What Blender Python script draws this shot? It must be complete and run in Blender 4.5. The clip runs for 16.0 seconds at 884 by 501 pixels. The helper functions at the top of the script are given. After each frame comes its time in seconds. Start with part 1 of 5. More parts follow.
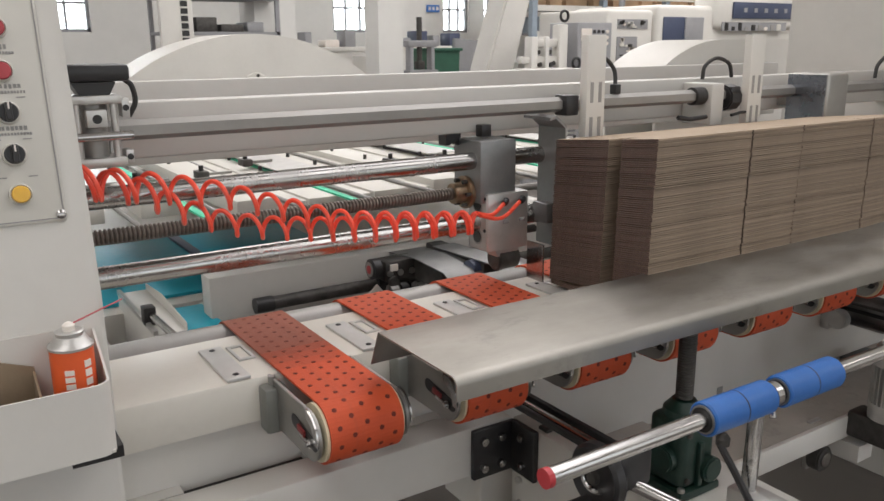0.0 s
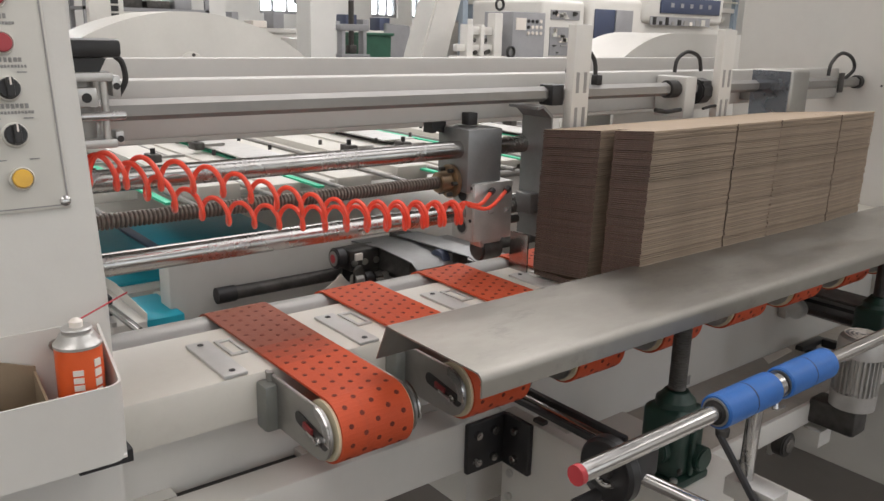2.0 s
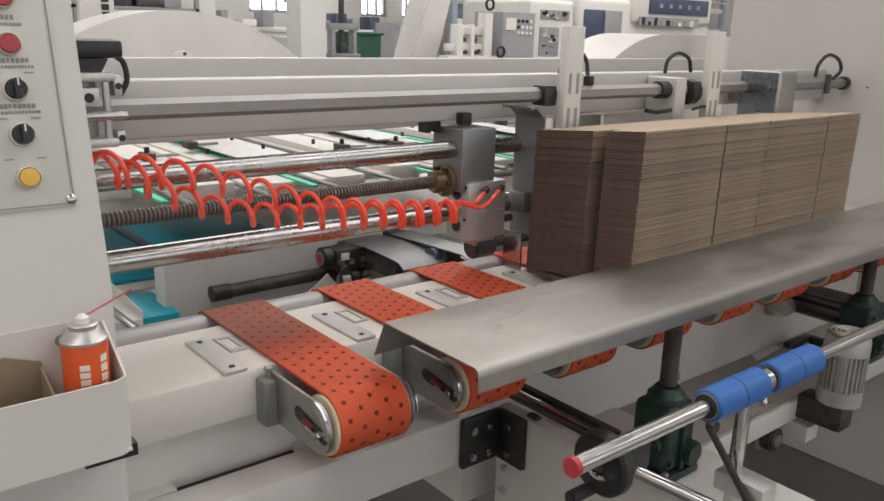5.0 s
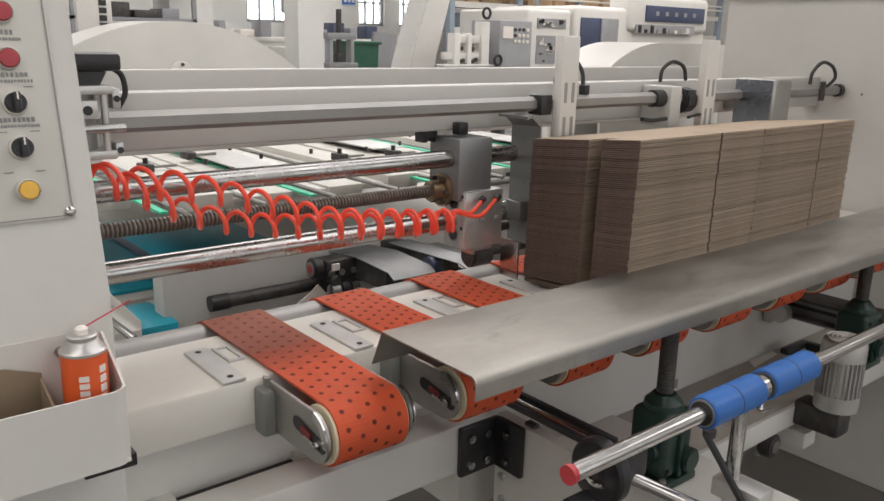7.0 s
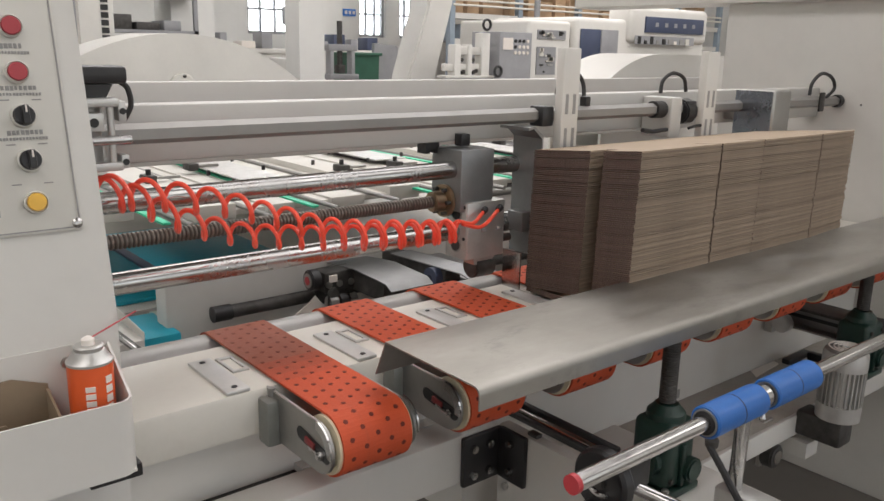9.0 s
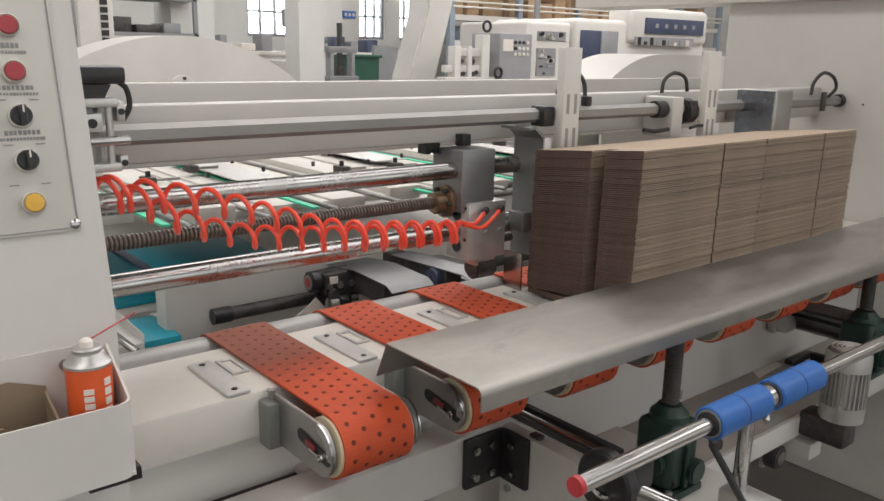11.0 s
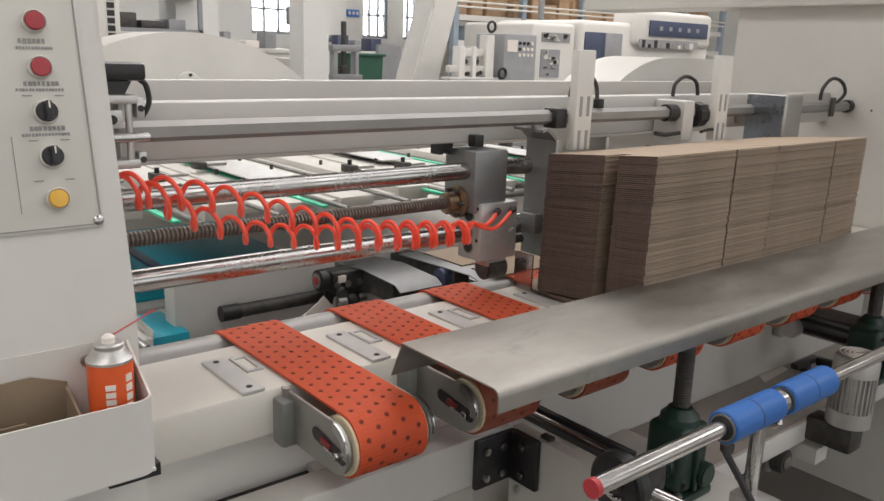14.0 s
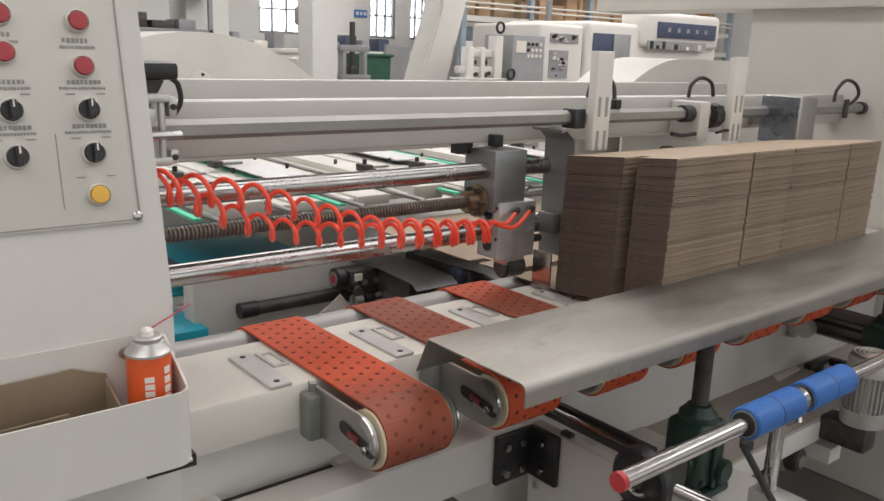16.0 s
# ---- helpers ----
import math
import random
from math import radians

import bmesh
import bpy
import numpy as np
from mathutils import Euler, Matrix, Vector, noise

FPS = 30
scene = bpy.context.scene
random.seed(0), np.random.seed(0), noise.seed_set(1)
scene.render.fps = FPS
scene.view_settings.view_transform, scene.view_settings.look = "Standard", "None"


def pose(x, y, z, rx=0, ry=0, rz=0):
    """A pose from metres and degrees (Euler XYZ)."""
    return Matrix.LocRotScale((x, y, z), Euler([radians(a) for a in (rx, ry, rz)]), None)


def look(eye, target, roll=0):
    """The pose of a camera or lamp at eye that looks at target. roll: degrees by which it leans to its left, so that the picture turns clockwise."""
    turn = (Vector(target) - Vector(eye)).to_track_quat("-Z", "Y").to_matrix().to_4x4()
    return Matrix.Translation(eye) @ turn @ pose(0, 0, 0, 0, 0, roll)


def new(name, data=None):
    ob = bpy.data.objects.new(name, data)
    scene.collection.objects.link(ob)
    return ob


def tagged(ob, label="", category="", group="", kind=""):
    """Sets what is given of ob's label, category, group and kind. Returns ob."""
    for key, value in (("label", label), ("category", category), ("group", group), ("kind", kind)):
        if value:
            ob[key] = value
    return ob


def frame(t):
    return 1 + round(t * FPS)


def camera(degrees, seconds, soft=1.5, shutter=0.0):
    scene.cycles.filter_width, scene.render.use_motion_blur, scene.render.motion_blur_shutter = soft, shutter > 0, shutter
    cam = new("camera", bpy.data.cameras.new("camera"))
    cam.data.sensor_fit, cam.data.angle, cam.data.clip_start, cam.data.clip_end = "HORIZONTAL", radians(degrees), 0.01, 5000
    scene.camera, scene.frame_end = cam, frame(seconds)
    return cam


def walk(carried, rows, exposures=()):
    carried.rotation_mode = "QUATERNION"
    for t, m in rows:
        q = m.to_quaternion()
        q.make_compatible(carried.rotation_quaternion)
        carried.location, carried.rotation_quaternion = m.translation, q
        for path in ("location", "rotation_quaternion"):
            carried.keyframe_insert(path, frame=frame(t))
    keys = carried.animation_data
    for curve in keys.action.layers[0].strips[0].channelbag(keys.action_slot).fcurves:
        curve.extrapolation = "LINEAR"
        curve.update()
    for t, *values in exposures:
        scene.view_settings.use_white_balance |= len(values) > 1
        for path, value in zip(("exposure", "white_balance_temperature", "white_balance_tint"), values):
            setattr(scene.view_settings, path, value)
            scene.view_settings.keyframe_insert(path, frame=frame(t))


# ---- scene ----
cam = camera(57.2, 16.0, 1.5, 0.4)
PATH = [
    (0, (-0.446, -1.466, 1.467), (0.604, 0.162, 0.971), -0.4),
    (0.5, (-0.479, -1.405, 1.464), (0.63, 0.184, 0.969), 0.1),
    (1, (-0.511, -1.376, 1.463), (0.653, 0.17, 0.956), 0.8),
    (1.5, (-0.524, -1.364, 1.462), (0.662, 0.16, 0.941), 1.1),
    (2, (-0.538, -1.357, 1.464), (0.668, 0.15, 0.938), 1.5),
    (2.5, (-0.55, -1.357, 1.466), (0.66, 0.146, 0.939), 1.6),
    (3, (-0.557, -1.356, 1.467), (0.666, 0.136, 0.941), 1.7),
    (3.5, (-0.56, -1.356, 1.467), (0.668, 0.131, 0.941), 1.9),
    (4, (-0.561, -1.36, 1.467), (0.666, 0.129, 0.941), 1.9),
    (6.5, (-0.563, -1.373, 1.471), (0.666, 0.117, 0.951), 1.4),
    (7, (-0.564, -1.375, 1.472), (0.668, 0.117, 0.964), 1.4),
    (7.5, (-0.563, -1.373, 1.472), (0.67, 0.122, 0.978), 1.2),
    (8, (-0.568, -1.37, 1.472), (0.666, 0.125, 0.979), 1.2),
    (8.5, (-0.571, -1.375, 1.473), (0.664, 0.121, 0.986), 1.3),
    (9, (-0.572, -1.378, 1.474), (0.663, 0.12, 0.991), 1.3),
    (11.5, (-0.567, -1.365, 1.469), (0.667, 0.134, 0.991), 1.1),
    (12, (-0.57, -1.358, 1.47), (0.665, 0.14, 0.99), 1.3),
    (12.5, (-0.573, -1.355, 1.47), (0.663, 0.143, 0.991), 1.5),
    (13, (-0.579, -1.355, 1.47), (0.657, 0.143, 0.991), 1.7),
    (13.5, (-0.587, -1.358, 1.471), (0.649, 0.14, 0.992), 1.8),
    (14, (-0.59, -1.356, 1.471), (0.646, 0.142, 0.992), 1.9),
    (14.5, (-0.591, -1.355, 1.47), (0.646, 0.142, 0.992), 2.0),
    (15, (-0.592, -1.354, 1.471), (0.644, 0.143, 0.992), 2.0),
    (15.5, (-0.606, -1.354, 1.471), (0.632, 0.142, 0.993), 2.1),
    (16, (-0.628, -1.351, 1.47), (0.599, 0.154, 0.992), 2.1),
]
walk(cam, [(t, look(eye, target, roll)) for t, eye, target, roll in PATH])

# ---- light ----
world = bpy.data.worlds.new("world")
scene.world = world
world.use_nodes = True
_wt = world.node_tree
_sky = _wt.nodes.new("ShaderNodeTexSky")
_sky.sky_type, _sky.sun_disc = "NISHITA", False
_sky.sun_elevation, _sky.sun_rotation = radians(50), radians(30)
_wt.links.new(_sky.outputs[0], _wt.nodes["Background"].inputs[0])
_wt.nodes["Background"].inputs[1].default_value = 0.15

HALL = (-5.0, 17.0, -7.0, 12.0, 5.0)      # x0, x1, y0, y1, height


def area_lamp(name, m, sx, sy, watts, col):
    d = bpy.data.lights.new(name, "AREA")
    d.shape, d.size, d.size_y, d.energy, d.color = "RECTANGLE", sx, sy, watts, col
    ob = new(name, d)
    ob.matrix_world = m
    return ob


SKYLIGHTS = [(-2.4, 1.0), (2.6, 1.3), (7.0, 1.3), (11.5, 1.3)]   # x centre, half width
for _x, _h in SKYLIGHTS:
    area_lamp("skylight_lamp", pose(_x, 2.0, HALL[4] + 0.05), 2 * _h, 14.0, (134 if _x < 0 else 104 if _x < 5 else 155) * 2 * _h, (1.0, 0.93, 0.855))
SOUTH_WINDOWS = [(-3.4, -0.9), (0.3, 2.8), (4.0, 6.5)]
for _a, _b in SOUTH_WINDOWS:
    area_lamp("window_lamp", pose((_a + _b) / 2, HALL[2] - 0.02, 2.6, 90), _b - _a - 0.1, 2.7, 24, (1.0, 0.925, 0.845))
scene.view_settings.exposure = 0.0


# ---- materials ----
def mat(name, col, rough=0.5, metal=0.0, var=0.06, scale=6.0, bump=0.0, bscale=120.0, stain=None, stain_amt=0.0, spec=0.5, coat=0.0, emit=0.0, rnd=0.0, stretch=None, smear=0.0):
    m = bpy.data.materials.new(name)
    m.use_nodes = True
    nt = m.node_tree
    b = nt.nodes["Principled BSDF"]
    b.inputs["Metallic"].default_value = metal
    b.inputs["Specular IOR Level"].default_value = spec
    b.inputs["Coat Weight"].default_value = coat
    tc = nt.nodes.new("ShaderNodeTexCoord")
    src = tc.outputs["Object"]
    if stretch:
        mp = nt.nodes.new("ShaderNodeMapping")
        mp.inputs["Scale"].default_value = stretch
        nt.links.new(src, mp.inputs[0])
        src = mp.outputs[0]

    def noi(s, det=4.0, rg=0.6):
        n = nt.nodes.new("ShaderNodeTexNoise")
        n.inputs["Scale"].default_value, n.inputs["Detail"].default_value, n.inputs["Roughness"].default_value = s, det, rg
        nt.links.new(src, n.inputs["Vector"])
        return n.outputs["Fac"]

    def ramp(fac, lo, hi, c0, c1):
        r = nt.nodes.new("ShaderNodeValToRGB")
        r.color_ramp.elements[0].position, r.color_ramp.elements[1].position = lo, hi
        r.color_ramp.elements[0].color, r.color_ramp.elements[1].color = (*c0, 1), (*c1, 1)
        nt.links.new(fac, r.inputs[0])
        return r.outputs[0]

    def mix(fac, a, bb, mode="MIX"):
        x = nt.nodes.new("ShaderNodeMix")
        x.data_type, x.blend_type = "RGBA", mode
        for sock, v in ((x.inputs[0], fac), (x.inputs[6], a), (x.inputs[7], bb)):
            if isinstance(v, (int, float)):
                sock.default_value = v
            else:
                nt.links.new(v, sock)
        return x.outputs[2]

    lo = tuple(max(0, c * (1 - var)) for c in col)
    hi = tuple(min(1, c * (1 + var)) for c in col)
    big = noi(scale)
    c = ramp(big, 0.3, 0.7, lo, hi)
    fine = noi(scale * 14, 3.0)
    c = mix(0.5, c, ramp(fine, 0.3, 0.7, tuple([1 - var] * 3), (1, 1, 1)), "MULTIPLY")
    if stain:
        s = nt.nodes.new("ShaderNodeMapRange")
        s.inputs[1].default_value, s.inputs[2].default_value = 0.55, 0.75
        s.inputs[3].default_value, s.inputs[4].default_value = 0.0, stain_amt
        nt.links.new(noi(scale * 2.7, 6.0, 0.7), s.inputs[0])
        rgb = nt.nodes.new("ShaderNodeRGB")
        rgb.outputs[0].default_value = (*stain, 1)
        c = mix(s.outputs[0], c, rgb.outputs[0])
    if rnd:
        oi = nt.nodes.new("ShaderNodeObjectInfo")
        c = mix(1.0, c, ramp(oi.outputs["Random"], 0.0, 1.0, (1 - rnd,) * 3, (1.0,) * 3), "MULTIPLY")
    nt.links.new(c, b.inputs["Base Color"])
    rr = nt.nodes.new("ShaderNodeMapRange")
    rr.inputs[3].default_value, rr.inputs[4].default_value = max(0.02, rough - 0.08), min(1, rough + 0.08)
    nt.links.new(fine, rr.inputs[0])
    ro = rr.outputs[0]
    if smear:
        sm = nt.nodes.new("ShaderNodeMapRange")
        sm.inputs[1].default_value, sm.inputs[2].default_value = 0.38, 0.66
        sm.inputs[3].default_value, sm.inputs[4].default_value = -smear, smear
        nt.links.new(noi(scale * 1.6, 5.0, 0.65), sm.inputs[0])
        ad = nt.nodes.new("ShaderNodeMath")
        nt.links.new(ro, ad.inputs[0])
        nt.links.new(sm.outputs[0], ad.inputs[1])
        ro = ad.outputs[0]
    nt.links.new(ro, b.inputs["Roughness"])
    if bump:
        bn = nt.nodes.new("ShaderNodeBump")
        bn.inputs["Strength"].default_value, bn.inputs["Distance"].default_value = bump, 0.002
        nt.links.new(noi(bscale, 3.0), bn.inputs["Height"])
        nt.links.new(bn.outputs[0], b.inputs["Normal"])
    if emit:
        nt.links.new(c, b.inputs["Emission Color"])
        b.inputs["Emission Strength"].default_value = emit
    return m


M = dict(
    tray=mat("smeared_sheet_steel", (0.365, 0.350, 0.318), 0.5, 1.0, var=0.12, scale=3.4, bump=0.06, bscale=60, stain=(0.22, 0.212, 0.196), stain_amt=0.75, smear=0.10, stretch=(0.8, 1.6, 1)),
    offwhite=mat("grey_white_paint", (0.54, 0.525, 0.495), 0.45, var=0.04, scale=3, bump=0.06, bscale=180, stain=(0.42, 0.40, 0.36), stain_amt=0.15),
    rollergrey=mat("grey_roller", (0.36, 0.355, 0.34), 0.42, 0.4, var=0.06, scale=8),
    strip=mat("dull_strip_metal", (0.60, 0.59, 0.57), 0.42, 0.35, var=0.08, scale=12),
    gunmetal=mat("gunmetal_casting", (0.27, 0.272, 0.272), 0.42, 0.7, var=0.12, scale=14, bump=0.15),
    thread=mat("worn_thread_steel", (0.20, 0.172, 0.15), 0.38, 0.8, var=0.2, scale=30),
    # cut flute edges, darkened further to hold the shade of the stack's ends
    flute_shade=mat("shaded_flute_edge", (0.112, 0.075, 0.060), 0.9, var=0.25, scale=60, bump=0.3, bscale=400, rnd=0.2),
    white=mat("white_paint", (0.67, 0.65, 0.61), 0.42, var=0.04, scale=3, bump=0.06, bscale=180, stain=(0.5, 0.47, 0.42), stain_amt=0.12),
    cream=mat("cream_paint", (0.71, 0.68, 0.615), 0.4, var=0.04, scale=4, bump=0.05, stain=(0.45, 0.4, 0.33), stain_amt=0.15),
    panel=mat("panel_grey", (0.62, 0.60, 0.55), 0.45, var=0.03, scale=4),
    steel=mat("brushed_steel", (0.41, 0.40, 0.38), 0.46, 1.0, var=0.12, scale=5, bump=0.05, bscale=90, stain=(0.33, 0.32, 0.30), stain_amt=0.6, smear=0.07),
    rail=mat("dull_rail_steel", (0.33, 0.32, 0.305), 0.5, 0.7, var=0.1, scale=6),
    belt_mid_a=mat("half_soiled_belt", (0.52, 0.080, 0.029), 0.66, var=0.14, scale=12, bump=0.25, bscale=500, stain=(0.30, 0.078, 0.042), stain_amt=0.50),
    belt_mid_b=mat("half_soiled_belt", (0.44, 0.076, 0.031), 0.66, var=0.14, scale=12, bump=0.25, bscale=500, stain=(0.30, 0.078, 0.042), stain_amt=0.55),
    belt_mid_c=mat("half_soiled_belt", (0.37, 0.073, 0.034), 0.66, var=0.14, scale=12, bump=0.25, bscale=500, stain=(0.30, 0.078, 0.042), stain_amt=0.50),
    belt_dirty=mat("soiled_belt", (0.30, 0.078, 0.042), 0.6, var=0.18, scale=14, bump=0.25, bscale=500, stain=(0.42, 0.085, 0.035), stain_amt=0.5),
    chrome=mat("chrome", (0.52, 0.51, 0.50), 0.2, 1.0, var=0.08, scale=8, stain=(0.40, 0.34, 0.30), stain_amt=0.35, smear=0.07),
    alu=mat("cast_aluminium", (0.58, 0.57, 0.55), 0.4, 0.75, var=0.1, scale=20, bump=0.2),
    iron=mat("dark_iron", (0.09, 0.085, 0.08), 0.5, 0.6, var=0.3, scale=30, bump=0.2),
    black=mat("black_plastic", (0.022, 0.021, 0.022), 0.4, var=0.2, scale=20),
    rubber=mat("black_rubber", (0.03, 0.028, 0.027), 0.6, var=0.2, scale=30),
    belt=mat("orange_belt", (0.60, 0.085, 0.026), 0.66, var=0.1, scale=9, bump=0.25, bscale=500, stain=(0.30, 0.085, 0.05), stain_amt=0.45, stretch=(1.4, 0.7, 1)),
    hole=mat("belt_hole_dark", (0.16, 0.026, 0.014), 0.8, var=0.2, scale=40),
    hole_soiled=mat("soiled_belt_hole", (0.19, 0.048, 0.027), 0.8, var=0.2, scale=40),
    ring=mat("cream_pulley_rim", (0.72, 0.64, 0.46), 0.45, var=0.08, scale=30),
    red_hose=mat("red_air_hose", (0.95, 0.10, 0.055), 0.3, var=0.05, scale=20, coat=0.3),
    blue=mat("blue_roller_rubber", (0.02, 0.12, 0.40), 0.42, var=0.08, scale=25, bump=0.1),
    red=mat("red_plastic", (0.44, 0.035, 0.045), 0.4, var=0.06, scale=30),
    yellow=mat("yellow_lens", (0.80, 0.46, 0.06), 0.35, var=0.05, scale=30),
    green=mat("green_cast_paint", (0.010, 0.034, 0.025), 0.4, var=0.25, scale=18, bump=0.2, stain=(0.05, 0.05, 0.04), stain_amt=0.4),
    binGreen=mat("green_bin_plastic", (0.03, 0.11, 0.07), 0.5, var=0.15, scale=6),
    teal=mat("teal_cover", (0.015, 0.36, 0.48), 0.45, var=0.07, scale=4),
    mint=mat("green_strip_belt", (0.05, 0.58, 0.34), 0.5, var=0.08, scale=10),
    boxboard=mat("dull_box_board", (0.25, 0.188, 0.125), 0.85, var=0.12, scale=7, bump=0.1),
    barsteel=mat("dull_bright_bar", (0.43, 0.42, 0.405), 0.25, 1.0, var=0.08, scale=8, stain=(0.33, 0.29, 0.26), stain_amt=0.4, smear=0.07),
    card=mat("brown_cardboard", (0.30, 0.228, 0.168), 0.85, var=0.12, scale=9, bump=0.2, bscale=300, rnd=0.2, stretch=(1, 1, 8)),
    cardtop=mat("cardboard_liner", (0.40, 0.31, 0.225), 0.8, var=0.07, scale=5, bump=0.08, rnd=0.06),
    orange_can=mat("orange_label", (0.78, 0.12, 0.03), 0.35, var=0.04, scale=20, coat=0.2),
    print_white=mat("white_print", (0.8, 0.74, 0.68), 0.5, var=0.03),
    print_grey=mat("grey_print", (0.30, 0.29, 0.28), 0.6, var=0.05),
    brass=mat("bronze_nut", (0.36, 0.265, 0.18), 0.35, 0.9, var=0.15, scale=25),
    redtag=mat("dull_red_print", (0.22, 0.03, 0.03), 0.5, var=0.2, scale=60),
    button_red=mat("pale_red_lens", (0.40, 0.05, 0.062), 0.5, var=0.05, scale=30),
    # grey-brown ledge colour with darker random patches
    ledge=mat("grey_brown_paint", (0.44, 0.405, 0.36), 0.6, var=0.12, scale=5, bump=0.1, stain=(0.22, 0.19, 0.16), stain_amt=0.6),
    clampgrey=mat("grey_green_clamp", (0.20, 0.205, 0.19), 0.45, 0.2, var=0.1, scale=20, bump=0.15),
    # bright sheet with a dark reflection put into its base colour
    darksheet=mat("dark_reflection_sheet", (0.27, 0.29, 0.33), 0.28, 1.0, var=0.15, scale=9, smear=0.1),
    floor=mat("grey_epoxy_floor", (0.13, 0.117, 0.104), 0.4, var=0.12, scale=1.2, bump=0.05, stain=(0.08, 0.07, 0.06), stain_amt=0.5),
    wall=mat("hall_plaster", (0.74, 0.73, 0.70), 0.8, var=0.05, scale=0.8, bump=0.1),
    slate=mat("slate_blue_sheet", (0.06, 0.075, 0.13), 0.4, var=0.1, scale=5),
    grey=mat("mid_grey_paint", (0.30, 0.30, 0.31), 0.5, var=0.08, scale=6),
    steelblue=mat("rack_blue_paint", (0.30, 0.36, 0.42), 0.5, var=0.1),
    orangewood=mat("carton_far", (0.62, 0.42, 0.26), 0.8, var=0.2, scale=4, rnd=0.35),
    bluesign=mat("blue_sign", (0.05, 0.2, 0.6), 0.5),
)


def glass_mat():
    m = bpy.data.materials.new("window_glass")
    m.use_nodes = True
    b = m.node_tree.nodes["Principled BSDF"]
    b.inputs["Transmission Weight"].default_value, b.inputs["Roughness"].default_value, b.inputs["IOR"].default_value = 1.0, 0.05, 1.1
    return m


M["glass"] = glass_mat()
_bd = bpy.data.materials.new("overcast_daylight")
_bd.use_nodes = True
_b = _bd.node_tree.nodes["Principled BSDF"]
_b.inputs["Base Color"].default_value = (0.8, 0.85, 0.9, 1)
_b.inputs["Emission Color"].default_value = (0.93, 0.97, 1.0, 1)
_b.inputs["Emission Strength"].default_value = 6.0
M["day"] = _bd


# ---- mesh helpers ----
def box(bm, x0, x1, y0, y1, z0, z1, bev=0.0, seg=2, m=None):
    r = bmesh.ops.create_cube(bm, size=1.0)
    vs = r["verts"]
    for v in vs:
        v.co = Vector(((x0 + x1) / 2 + v.co.x * (x1 - x0), (y0 + y1) / 2 + v.co.y * (y1 - y0), (z0 + z1) / 2 + v.co.z * (z1 - z0)))
    if bev:
        es = list({e for v in vs for e in v.link_edges})
        r2 = bmesh.ops.bevel(bm, geom=es, offset=bev, segments=seg, affect="EDGES", profile=0.5)
        vs = list({v for f in r2["faces"] for v in f.verts} | {v for v in vs if v.is_valid})
    if m is not None:
        bmesh.ops.transform(bm, matrix=m, verts=[v for v in vs if v.is_valid])
    return bm


def B(x0, x1, y0, y1, z0, z1, bev=0.0, seg=2, m=None):
    return box(bmesh.new(), x0, x1, y0, y1, z0, z1, bev, seg, m)


def rod(bm, p0, p1, r, seg=20, r2=None, bev=0.0):
    p0, p1 = Vector(p0), Vector(p1)
    d = p1 - p0
    g = bmesh.ops.create_cone(bm, cap_ends=True, segments=seg, radius1=r, radius2=r if r2 is None else r2, depth=d.length)
    vs = g["verts"]
    m = Matrix.Translation((p0 + p1) / 2) @ d.to_track_quat("Z", "Y").to_matrix().to_4x4()
    if bev:
        es = [e for e in {e for v in vs for e in v.link_edges} if any(len(f.verts) > 4 for f in e.link_faces)]
        r3 = bmesh.ops.bevel(bm, geom=es, offset=bev, segments=2, affect="EDGES")
        vs = list({v for f in r3["faces"] for v in f.verts} | {v for v in vs if v.is_valid})
    bmesh.ops.transform(bm, matrix=m, verts=vs)
    return bm


def R(p0, p1, r, seg=20, r2=None, bev=0.0):
    return rod(bmesh.new(), p0, p1, r, seg, r2, bev)


def sweep(bm, pts, r, seg=8):
    pts = [Vector(p) for p in pts]
    rings, nrm = [], None
    for i, p in enumerate(pts):
        t = (pts[min(i + 1, len(pts) - 1)] - pts[max(i - 1, 0)]).normalized()
        if nrm is None:
            nrm = t.orthogonal().normalized()
        nrm = (nrm - t * nrm.dot(t)).normalized()
        bi = t.cross(nrm)
        rings.append([bm.verts.new(p + r * (math.cos(a) * nrm + math.sin(a) * bi)) for a in [2 * math.pi * k / seg for k in range(seg)]])
    for a, b in zip(rings, rings[1:]):
        for k in range(seg):
            bm.faces.new((a[k], a[(k + 1) % seg], b[(k + 1) % seg], b[k]))
    bm.faces.new(list(reversed(rings[0])))
    bm.faces.new(rings[-1])
    return bm


def curve_pts(ctrl, n=24):
    c = [Vector(p) for p in ctrl]
    c = [2 * c[0] - c[1]] + c + [2 * c[-1] - c[-2]]
    out = []
    for i in range(1, len(c) - 2):
        for k in range(n):
            t = k / n
            out.append(0.5 * ((2 * c[i]) + (-c[i - 1] + c[i + 1]) * t + (2 * c[i - 1] - 5 * c[i] + 4 * c[i + 1] - c[i + 2]) * t * t
                              + (-c[i - 1] + 3 * c[i] - 3 * c[i + 1] + c[i + 2]) * t ** 3))
    out.append(c[-2])
    return out


